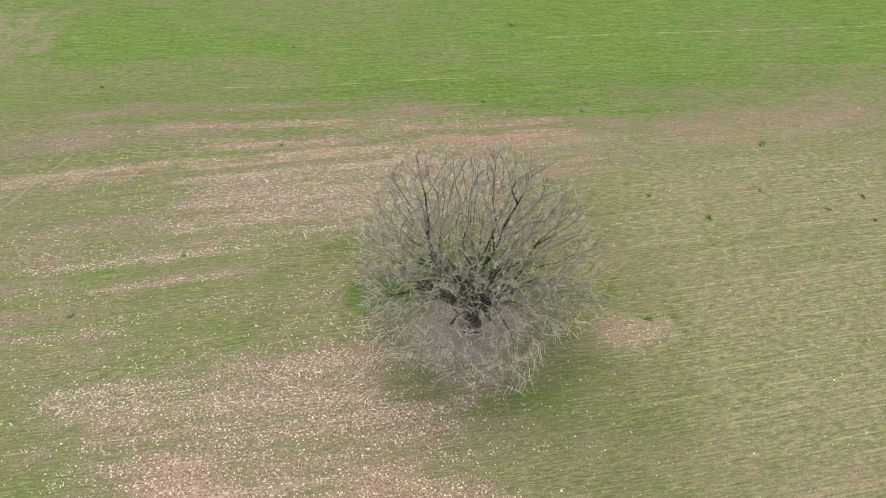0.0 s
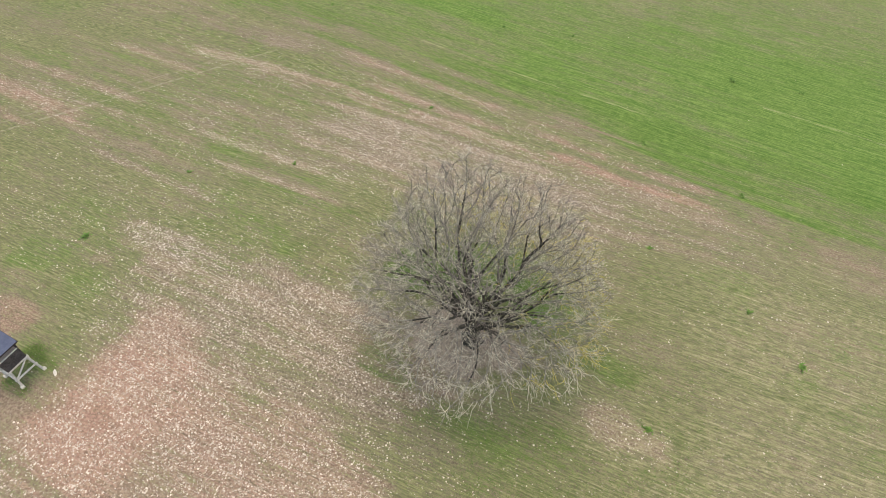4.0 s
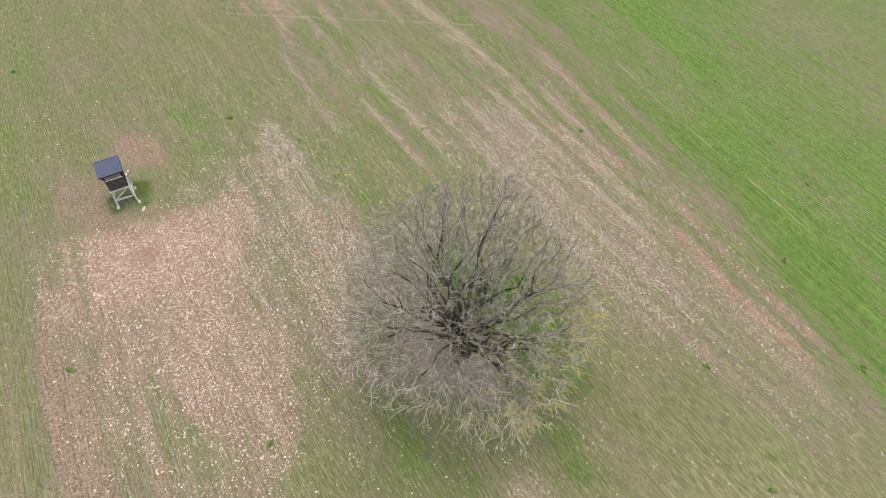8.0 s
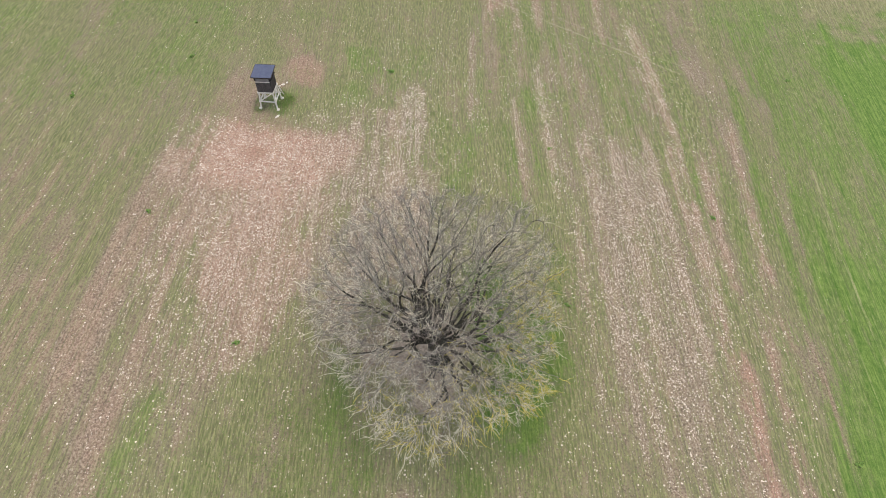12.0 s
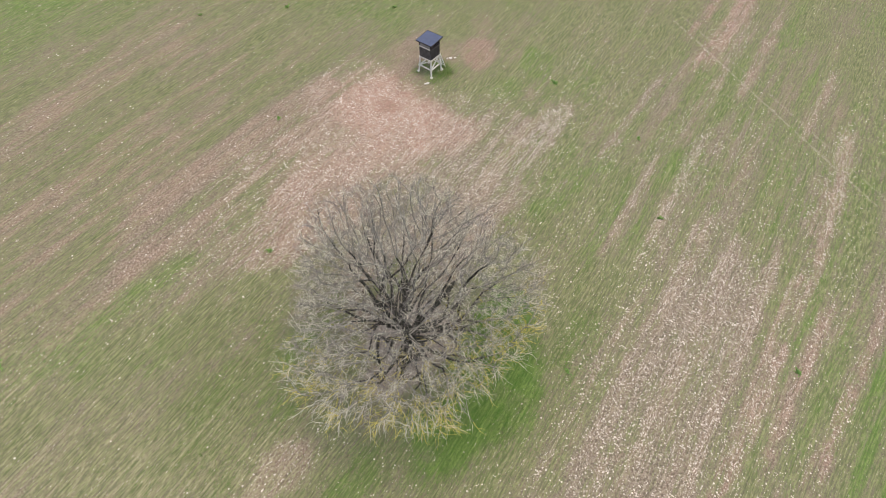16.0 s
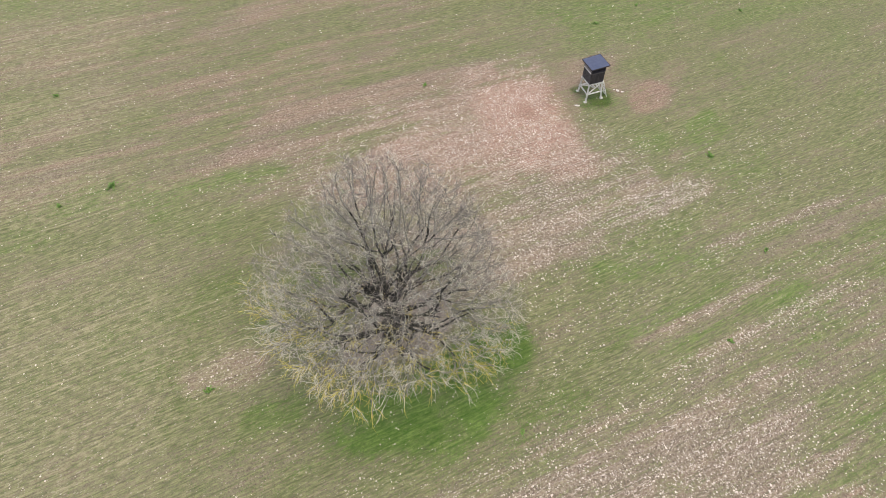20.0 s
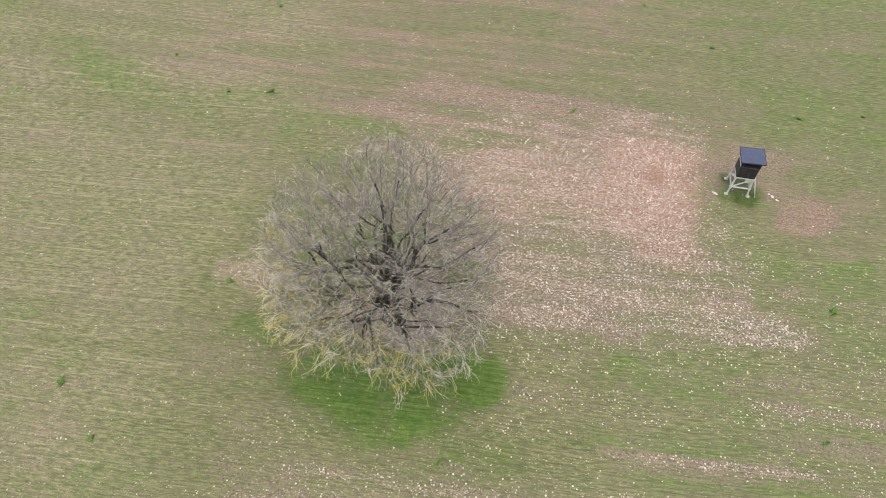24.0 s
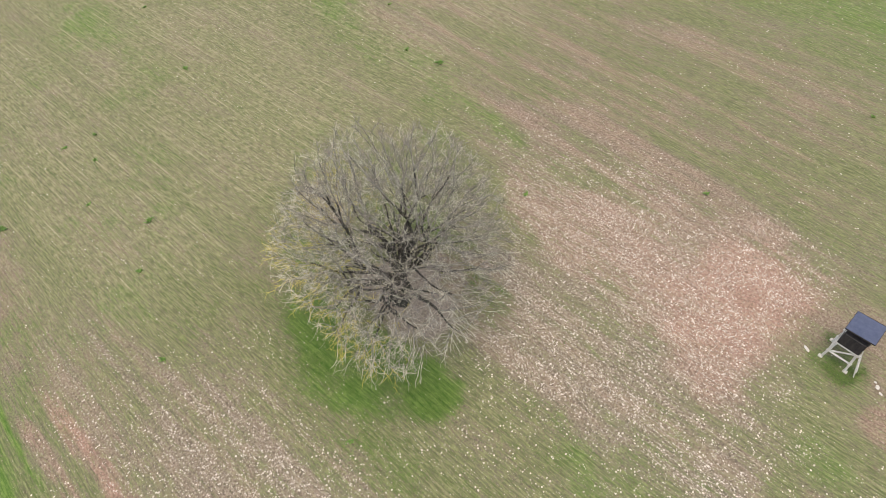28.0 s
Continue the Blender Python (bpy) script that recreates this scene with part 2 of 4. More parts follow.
# ---- materials ----
def material(name, rough=0.9, metallic=0.0):
    m = bpy.data.materials.new(name)
    m.use_nodes = True
    b = m.node_tree.nodes["Principled BSDF"]
    b.inputs["Roughness"].default_value = rough
    b.inputs["Metallic"].default_value = metallic
    b.inputs["Specular IOR Level"].default_value = 0.25
    return m, m.node_tree, b


def mix(nt, fac, a, b, blend="MIX"):
    n = nt.nodes.new("ShaderNodeMix")
    n.data_type, n.blend_type = "RGBA", blend
    for slot, v in ((0, fac), (6, a), (7, b)):
        if isinstance(v, (int, float)):
            n.inputs[slot].default_value = v
        elif isinstance(v, tuple):
            n.inputs[slot].default_value = (*v, 1.0)
        else:
            nt.links.new(v, n.inputs[slot])
    return n.outputs[2]


def math_node(nt, op, a, b=0.0, clamp=False):
    n = nt.nodes.new("ShaderNodeMath")
    n.operation, n.use_clamp = op, clamp
    for slot, v in ((0, a), (1, b)):
        if isinstance(v, (int, float)):
            n.inputs[slot].default_value = v
        else:
            nt.links.new(v, n.inputs[slot])
    return n.outputs[0]


def noise_tex(nt, vec, scale, detail=3.0, rough=0.55):
    n = nt.nodes.new("ShaderNodeTexNoise")
    n.inputs["Scale"].default_value = scale
    n.inputs["Detail"].default_value = detail
    n.inputs["Roughness"].default_value = rough
    if vec is not None:
        nt.links.new(vec, n.inputs["Vector"])
    return n.outputs["Fac"]


def ramp(nt, v, a, b):
    n = nt.nodes.new("ShaderNodeMapRange")
    n.interpolation_type = "SMOOTHSTEP"
    n.inputs["From Min"].default_value, n.inputs["From Max"].default_value = a, b
    nt.links.new(v, n.inputs["Value"])
    return n.outputs["Result"]


def mapped(nt, sx, sy, sz=1.0):
    tc = nt.nodes.new("ShaderNodeTexCoord")
    mp = nt.nodes.new("ShaderNodeMapping")
    mp.inputs["Scale"].default_value = (sx, sy, sz)
    nt.links.new(tc.outputs["Object"], mp.inputs["Vector"])
    return mp.outputs["Vector"]


def bump(nt, b, height, strength, distance=0.03):
    n = nt.nodes.new("ShaderNodeBump")
    n.inputs["Strength"].default_value, n.inputs["Distance"].default_value = strength, distance
    nt.links.new(height, n.inputs["Height"])
    nt.links.new(n.outputs[0], b.inputs["Normal"])


def field_material():
    m, nt, b = material("field_soil_and_grass", 0.95)

    def read(name, out="Fac"):
        n = nt.nodes.new("ShaderNodeAttribute")
        n.attribute_name = name
        return n
    attr = read("cover")
    sep = nt.nodes.new("ShaderNodeSeparateColor")
    nt.links.new(attr.outputs["Color"], sep.inputs[0])
    stony, lush, red = sep.outputs[0], sep.outputs[1], sep.outputs[2]
    dry = attr.outputs["Alpha"]
    litter = read("litter").outputs["Fac"]
    row = read("row").outputs["Fac"]
    iso = mapped(nt, 1.0, 1.0)
    split = nt.nodes.new("ShaderNodeSeparateXYZ")
    nt.links.new(iso, split.inputs[0])

    def along(kx, ky):
        c = nt.nodes.new("ShaderNodeCombineXYZ")
        nt.links.new(math_node(nt, "MULTIPLY", split.outputs[0], kx), c.inputs[0])
        nt.links.new(math_node(nt, "MULTIPLY", row, ky), c.inputs[1])
        return c.outputs[0]
    rows = noise_tex(nt, along(0.5, 3.4), 1.0, 3.0, 0.6)
    rows_fine = noise_tex(nt, along(1.2, 8.0), 1.0, 2.0, 0.6)
    # on the headland by the hide the drill turned and sowed across
    turned = read("headland").outputs["Fac"]
    bare = read("bare").outputs["Fac"]
    across = noise_tex(nt, mapped(nt, 8.0, 1.2), 1.0, 3.0, 0.65)
    rows_fine = math_node(nt, "ADD", math_node(nt, "MULTIPLY", rows_fine, math_node(nt, "SUBTRACT", 1.0, turned)), math_node(nt, "MULTIPLY", across, turned))
    lines = noise_tex(nt, along(0.12, 4.2), 1.0, 4.0, 0.6)
    grain = noise_tex(nt, iso, 6.5, 2.0, 0.7)
    clump = noise_tex(nt, iso, 2.3, 3.0, 0.65)
    patch = noise_tex(nt, along(0.10, 0.30), 1.0, 3.0)
    soil = mix(nt, ramp(nt, grain, 0.32, 0.68), SOIL_DARK, SOIL_LIGHT)
    soil = mix(nt, red, soil, mix(nt, ramp(nt, grain, 0.3, 0.7), RED_DARK, RED_LIGHT))
    sprout = mix(nt, ramp(nt, rows_fine, 0.3, 0.7), OLIVE_DARK, OLIVE_LIGHT)
    blades = math_node(nt, "ADD", math_node(nt, "MULTIPLY", rows_fine, 0.35), math_node(nt, "MULTIPLY", noise_tex(nt, along(0.22, 4.6), 1.0, 2.0, 0.6), 0.4))
    dense = mix(nt, ramp(nt, math_node(nt, "ADD", blades, math_node(nt, "MULTIPLY", clump, 0.25)), 0.38, 0.62), LUSH_DARK, LUSH_LIGHT)
    tussock = noise_tex(nt, along(1.3, 2.6), 1.0, 3.0, 0.7)
    straw = mix(nt, ramp(nt, math_node(nt, "ADD", math_node(nt, "MULTIPLY", rows_fine, 0.4), math_node(nt, "MULTIPLY", tussock, 0.6)), 0.32, 0.68), DRY_DARK, DRY_LIGHT)
    # thin young growth over the soil, in rows
    cover = math_node(nt, "ADD", math_node(nt, "MULTIPLY", rows, 0.35), math_node(nt, "MULTIPLY", grain, 0.35))
    cover = math_node(nt, "ADD", cover, math_node(nt, "MULTIPLY", rows_fine, 0.32))
    cover = math_node(nt, "ADD", cover, math_node(nt, "MULTIPLY", math_node(nt, "SUBTRACT", patch, 0.5), 0.45))
    cover = math_node(nt, "SUBTRACT", cover, math_node(nt, "MULTIPLY", bare, 0.26))
    col = mix(nt, ramp(nt, cover, 0.31, 0.56), soil, sprout)
    streaky = math_node(nt, "ADD", math_node(nt, "MULTIPLY", lines, 0.4), math_node(nt, "MULTIPLY", tussock, 0.6))
    dried = math_node(nt, "MULTIPLY", math_node(nt, "ADD", math_node(nt, "MULTIPLY", dry, 0.54), 0.08), ramp(nt, streaky, 0.38, 0.62))
    col = mix(nt, dried, col, straw)
    thick = math_node(nt, "ADD", lush, math_node(nt, "MULTIPLY", math_node(nt, "SUBTRACT", grain, 0.5), 0.8))
    thick = math_node(nt, "ADD", thick, math_node(nt, "MULTIPLY", math_node(nt, "SUBTRACT", rows, 0.5), 0.7))
    col = mix(nt, ramp(nt, thick, 0.1, 0.95), col, dense)
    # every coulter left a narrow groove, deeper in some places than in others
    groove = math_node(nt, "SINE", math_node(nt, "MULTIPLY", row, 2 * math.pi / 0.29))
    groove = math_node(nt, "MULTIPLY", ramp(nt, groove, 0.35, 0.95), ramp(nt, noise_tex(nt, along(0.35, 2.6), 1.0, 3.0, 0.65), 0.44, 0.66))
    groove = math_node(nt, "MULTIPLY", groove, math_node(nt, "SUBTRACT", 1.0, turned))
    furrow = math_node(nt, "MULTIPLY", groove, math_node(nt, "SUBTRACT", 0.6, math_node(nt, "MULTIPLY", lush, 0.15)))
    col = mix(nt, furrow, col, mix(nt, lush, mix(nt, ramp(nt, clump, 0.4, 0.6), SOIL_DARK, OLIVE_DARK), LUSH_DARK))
    # thin lines of pale dead straw beside the grooves
    dead = math_node(nt, "SINE", math_node(nt, "ADD", math_node(nt, "MULTIPLY", row, 2 * math.pi / 0.58), 2.4))
    dead = math_node(nt, "MULTIPLY", ramp(nt, dead, 0.72, 0.97), ramp(nt, noise_tex(nt, along(0.20, 1.3), 1.0, 4.0, 0.7), 0.50, 0.64))
    dead = math_node(nt, "MULTIPLY", dead, math_node(nt, "ADD", 0.14, math_node(nt, "MULTIPLY", dry, 0.62)))
    col = mix(nt, dead, col, DRY_LIGHT)
    # wheel lines of the seed drill
    for centre, half, x0, x1 in ((42.6, 0.16, 14, 60), (34.2, 0.13, -24, 4), (-16.0, 0.12, 18, 70), (-10.1, 0.14, 15, 70), (-8.6, 0.10, 20, 70), (6.0, 0.12, 14, 60), (1.2, 0.10, 16, 60)):
        d = math_node(nt, "ABSOLUTE", math_node(nt, "SUBTRACT", row, centre))
        hit = math_node(nt, "MULTIPLY", math_node(nt, "LESS_THAN", d, half), ramp(nt, rows, 0.4, 0.62))
        hit = math_node(nt, "MULTIPLY", hit, math_node(nt, "MULTIPLY", math_node(nt, "GREATER_THAN", split.outputs[0], x0), math_node(nt, "LESS_THAN", split.outputs[0], x1)))
        col = mix(nt, math_node(nt, "MULTIPLY", hit, 0.5), col, DRY_LIGHT)
    # tracks that cross the rows: start, end, half width, colour, strength
    for (ax, ay), (bx, by), half, tint, force in (((-49.5, -2.5), (-36.6, 23.5), 0.11, STONE_DARK, 0.28), ((-50.7, -1.8), (-37.8, 24.2), 0.08, STONE_DARK, 0.2),
                                                  ((-55.0, -6.1), (-66.4, 9.4), 0.22, SOIL_DARK, 0.95)):
        ln = math.hypot(bx - ax, by - ay)
        ux, uy = (bx - ax) / ln, (by - ay) / ln
        px, py = math_node(nt, "SUBTRACT", split.outputs[0], ax), math_node(nt, "SUBTRACT", split.outputs[1], ay)
        f = math_node(nt, "ADD", math_node(nt, "MULTIPLY", px, ux), math_node(nt, "MULTIPLY", py, uy))
        d = math_node(nt, "ABSOLUTE", math_node(nt, "SUBTRACT", math_node(nt, "MULTIPLY", px, uy), math_node(nt, "MULTIPLY", py, ux)))
        d = math_node(nt, "ADD", d, math_node(nt, "MULTIPLY", math_node(nt, "SUBTRACT", clump, 0.5), 0.9))
        hit = math_node(nt, "MULTIPLY", math_node(nt, "LESS_THAN", d, half), math_node(nt, "MULTIPLY", math_node(nt, "GREATER_THAN", f, 0.0), math_node(nt, "LESS_THAN", f, ln)))
        col = mix(nt, math_node(nt, "MULTIPLY", hit, force), col, tint)
    # dark crumbs and hollows, pale grit
    col = mix(nt, math_node(nt, "MULTIPLY", ramp(nt, noise_tex(nt, iso, 8.0, 1.0, 0.6), 0.54, 0.66), math_node(nt, "ADD", 0.4, math_node(nt, "MULTIPLY", bare, 0.25))), col, mix(nt, lush, SOIL_DARK, LUSH_DARK))
    vor = nt.nodes.new("ShaderNodeTexVoronoi")
    vor.inputs["Scale"].default_value = 7.5
    nt.links.new(iso, vor.inputs["Vector"])
    cell = nt.nodes.new("ShaderNodeSeparateColor")
    nt.links.new(vor.outputs["Color"], cell.inputs[0])
    chosen = math_node(nt, "LESS_THAN", cell.outputs[0], math_node(nt, "MULTIPLY", stony, 0.85))
    near = math_node(nt, "LESS_THAN", vor.outputs["Distance"], math_node(nt, "MULTIPLY", cell.outputs[1], 0.58))
    col = mix(nt, math_node(nt, "MULTIPLY", math_node(nt, "MULTIPLY", chosen, near), 0.9), col, mix(nt, cell.outputs[2], STONE_DARK, STONE_LIGHT))
    fine_vor = nt.nodes.new("ShaderNodeTexVoronoi")
    fine_vor.inputs["Scale"].default_value = 1.0
    nt.links.new(along(11.0, 17.0), fine_vor.inputs["Vector"])
    bit = nt.nodes.new("ShaderNodeSeparateColor")
    nt.links.new(fine_vor.outputs["Color"], bit.inputs[0])
    in_row = ramp(nt, rows_fine, 0.38, 0.58)
    picked = math_node(nt, "LESS_THAN", bit.outputs[0], math_node(nt, "MULTIPLY", math_node(nt, "MULTIPLY", stony, 0.95), in_row))
    small = math_node(nt, "LESS_THAN", fine_vor.outputs["Distance"], math_node(nt, "MULTIPLY", bit.outputs[1], 0.62))
    col = mix(nt, math_node(nt, "MULTIPLY", math_node(nt, "MULTIPLY", picked, small), 0.8), col, mix(nt, bit.outputs[2], SOIL_LIGHT, STONE_LIGHT))
    # dry stalks and chaff left from the last crop, everywhere but in the lush green
    chaff = nt.nodes.new("ShaderNodeTexVoronoi")
    chaff.inputs["Scale"].default_value = 1.0
    nt.links.new(along(5.0, 9.0), chaff.inputs["Vector"])
    stalk = nt.nodes.new("ShaderNodeSeparateColor")
    nt.links.new(chaff.outputs["Color"], stalk.inputs[0])
    often = math_node(nt, "SUBTRACT", math_node(nt, "ADD", 0.24, math_node(nt, "MULTIPLY", dry, 0.14)), math_node(nt, "MULTIPLY", lush, 0.30))
    lies = math_node(nt, "MULTIPLY", math_node(nt, "LESS_THAN", stalk.outputs[0], often), math_node(nt, "LESS_THAN", chaff.outputs["Distance"], math_node(nt, "ADD", 0.22, math_node(nt, "MULTIPLY", stalk.outputs[1], 0.25))))
    col = mix(nt, math_node(nt, "MULTIPLY", lies, 0.45), col, mix(nt, stalk.outputs[2], DRY_DARK, STONE_DARK))
    leaf = mix(nt, ramp(nt, noise_tex(nt, iso, 7.0, 4.0, 0.8), 0.35, 0.65), LITTER_DARK, LITTER_LIGHT)
    shed = math_node(nt, "ADD", litter, math_node(nt, "MULTIPLY", math_node(nt, "SUBTRACT", clump, 0.5), 0.9))
    col = mix(nt, math_node(nt, "MULTIPLY", ramp(nt, shed, 0.25, 0.8), 0.9), col, leaf)
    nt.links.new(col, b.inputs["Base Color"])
    bump(nt, b, math_node(nt, "SUBTRACT", math_node(nt, "ADD", grain, rows_fine), math_node(nt, "MULTIPLY", groove, 0.5)), 0.6, 0.05)
    return m


SOIL_DARK, SOIL_LIGHT = (0.125, 0.102, 0.074), (0.345, 0.296, 0.225)
RED_DARK, RED_LIGHT = (0.235, 0.142, 0.108), (0.455, 0.295, 0.228)
OLIVE_DARK, OLIVE_LIGHT = (0.098, 0.125, 0.050), (0.240, 0.258, 0.120)
LUSH_DARK, LUSH_LIGHT = (0.068, 0.15, 0.026), (0.18, 0.275, 0.072)
DRY_DARK, DRY_LIGHT = (0.235, 0.215, 0.122), (0.40, 0.366, 0.23)
STONE_DARK, STONE_LIGHT = (0.48, 0.42, 0.34), (0.78, 0.72, 0.63)
LITTER_DARK, LITTER_LIGHT = (0.18, 0.15, 0.115), (0.44, 0.38, 0.32)
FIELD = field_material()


def simple(name, dark, light, scale=6.0, rough=0.85, relief=0.3, stretch=(1, 1, 1), metallic=0.0, spread=0.0):
    """A material with grain at two sizes between two colours; spread: how much single pieces differ."""
    m, nt, b = material(name, rough, metallic)
    v = mapped(nt, *stretch)
    n1, n2 = noise_tex(nt, v, scale, 4.0, 0.65), noise_tex(nt, v, scale * 0.17, 2.0)
    f = math_node(nt, "ADD", math_node(nt, "MULTIPLY", n1, 0.65), math_node(nt, "MULTIPLY", n2, 0.35))
    f = ramp(nt, f, 0.3, 0.7)
    if spread:
        g = nt.nodes.new("ShaderNodeNewGeometry")
        f = math_node(nt, "ADD", math_node(nt, "MULTIPLY", f, 1 - spread), math_node(nt, "MULTIPLY", g.outputs["Random Per Island"], spread))
    nt.links.new(mix(nt, f, dark, light), b.inputs["Base Color"])
    if relief:
        bump(nt, b, n1, relief, 0.01)
    return m


STONE = simple("limestone", (0.27, 0.225, 0.18), (0.65, 0.59, 0.515), 12.0, 0.9, 0.0, spread=0.85)
BLADE = simple("grass_blade", (0.045, 0.11, 0.02), (0.16, 0.24, 0.06), 2.0, 0.7, 0.0, spread=0.7)
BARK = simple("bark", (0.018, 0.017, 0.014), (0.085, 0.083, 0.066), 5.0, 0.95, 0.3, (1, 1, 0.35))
BRANCH = simple("branch_bark", (0.035, 0.033, 0.027), (0.50, 0.48, 0.41), 2.6, 0.9, 0.0, spread=0.35)
TWIG = simple("twig_bark", (0.11, 0.095, 0.088), (0.40, 0.36, 0.33), 3.0, 0.85, 0.0, spread=0.7)
PALE_TWIG = simple("lichened_twig", (0.50, 0.475, 0.37), (0.85, 0.81, 0.66), 3.0, 0.85, 0.0, spread=0.7)
YELLOW_TWIG = simple("yellow_lichened_twig", (0.46, 0.40, 0.08), (0.80, 0.69, 0.20), 3.0, 0.85, 0.0, spread=0.6)
# the roof's bluish base colour holds the reflection of the sky
FELT = simple("sky_tinted_dark_felt", (0.065, 0.085, 0.14), (0.10, 0.122, 0.19), 3.0, 0.6, 0.15)
DARK_BOARD = simple("smooth_dark_boards", (0.03, 0.026, 0.027), (0.068, 0.058, 0.058), 4.0, 0.75, 0.3, (1, 1, 0.3))
GREY_BOARD = simple("weathered_dark_boards", (0.03, 0.027, 0.027), (0.17, 0.155, 0.15), 14.0, 0.9, 0.5, (1, 1, 0.6))
POLE = simple("pale_weathered_timber", (0.50, 0.49, 0.45), (0.80, 0.78, 0.72), 10.0, 0.85, 0.3)
PAD = simple("pale_concrete", (0.55, 0.53, 0.48), (0.76, 0.73, 0.66), 10.0, 0.9, 0.2)
WINDOW = simple("dull_window_sheet", (0.20, 0.19, 0.18), (0.34, 0.32, 0.31), 3.0, 0.35, 0.0)
TUFT = simple("tall_grass", (0.07, 0.13, 0.03), (0.20, 0.29, 0.08), 4.0, 0.7, 0.0, spread=0.7)
WEED = simple("weed_leaf", (0.09, 0.19, 0.04), (0.20, 0.33, 0.085), 6.0, 0.7, 0.0, spread=0.6)


# ---- mesh helpers ----
def mesh_object(name, verts, faces, mats, parent=None, label="", face_mats=None):
    """faces: an array of rows of equal length."""
    me = bpy.data.meshes.new(name)
    verts, faces = np.asarray(verts, dtype=np.float32), np.asarray(faces, dtype=np.int32)
    n, k = faces.shape
    me.vertices.add(len(verts))
    me.vertices.foreach_set("co", verts.ravel())
    me.loops.add(n * k)
    me.loops.foreach_set("vertex_index", faces.ravel())
    me.polygons.add(n)
    me.polygons.foreach_set("loop_start", np.arange(0, n * k, k, dtype=np.int32))
    for m in mats:
        me.materials.append(m)
    if face_mats is not None:
        me.polygons.foreach_set("material_index", np.asarray(face_mats, dtype=np.int32))
    me.update(calc_edges=True)
    ob = new(name, me)
    if parent:
        ob.parent = parent
    if label:
        tagged(ob, label)
    return ob


def part(name, bm, mat, parent, label=""):
    me = bpy.data.meshes.new(name)
    bm.to_mesh(me)
    bm.free()
    me.materials.append(mat)
    ob = new(name, me)
    ob.parent = parent
    if label:
        tagged(ob, label)
    return ob


def beam(a, b, w, d, bevel=0.012, up=(0, 0, 1)):
    """A squared timber from a to b."""
    a, b = Vector(a), Vector(b)
    bm = bmesh.new()
    z = (b - a)
    length = z.length
    z.normalize()
    x = Vector(up).cross(z)
    if x.length < 1e-3:
        x = Vector((1, 0, 0))
    x.normalize()
    y = z.cross(x)
    m = Matrix((x, y, z)).transposed().to_4x4()
    m.translation = (a + b) / 2
    bmesh.ops.create_cube(bm, size=1.0)
    for v in bm.verts:
        v.co = Vector((v.co.x * w, v.co.y * d, v.co.z * length))
    bmesh.ops.bevel(bm, geom=bm.edges[:], offset=bevel, segments=1, affect="EDGES")
    bm.transform(m)
    return bm


def pole(a, b, r0, r1, sides=8, bend=0.01, seed=0):
    """A round pole with a slight bend and uneven girth."""
    rng = random.Random(seed)
    a, b = Vector(a), Vector(b)
    d = (b - a).normalized()
    u = d.orthogonal().normalized()
    w = d.cross(u)
    bm = bmesh.new()
    rings = []
    steps = 5
    for i in range(steps + 1):
        f = i / steps
        c = a.lerp(b, f) + u * bend * math.sin(math.pi * f) * rng.uniform(-1, 1)
        r = (r0 + (r1 - r0) * f) * rng.uniform(0.93, 1.07)
        rings.append([bm.verts.new(c + (u * math.cos(2 * math.pi * k / sides) + w * math.sin(2 * math.pi * k / sides)) * r) for k in range(sides)])
    for p, q in zip(rings, rings[1:]):
        for k in range(sides):
            bm.faces.new((p[k], p[(k + 1) % sides], q[(k + 1) % sides], q[k]))
    bm.faces.new(rings[0][::-1])
    bm.faces.new(rings[-1])
    return bm


def tubes(p0, p1, r0, r1, sides):
    """Vertices and quads of tapering tubes, one for each row of p0 and p1."""
    p0, p1 = np.asarray(p0, float), np.asarray(p1, float)
    d = p1 - p0
    d /= np.maximum(np.linalg.norm(d, axis=1, keepdims=True), 1e-9)
    ref = np.where(np.abs(d[:, 2:3]) < 0.8, np.array([[0.0, 0, 1]]), np.array([[1.0, 0, 0]]))
    u = np.cross(ref, d)
    u /= np.linalg.norm(u, axis=1, keepdims=True)
    w = np.cross(d, u)
    ang = 2 * np.pi * np.arange(sides) / sides
    ring = u[:, None, :] * np.cos(ang)[None, :, None] + w[:, None, :] * np.sin(ang)[None, :, None]
    a = p0[:, None, :] + ring * np.asarray(r0)[:, None, None]
    b = p1[:, None, :] + ring * np.asarray(r1)[:, None, None]
    n = len(p0)
    verts = np.concatenate([a, b], axis=1).reshape(-1, 3)
    base = (np.arange(n) * 2 * sides)[:, None]
    k = np.arange(sides)
    quads = np.stack([base + k, base + (k + 1) % sides, base + sides + (k + 1) % sides, base + sides + k], axis=2).reshape(-1, 4)
    return verts, quads


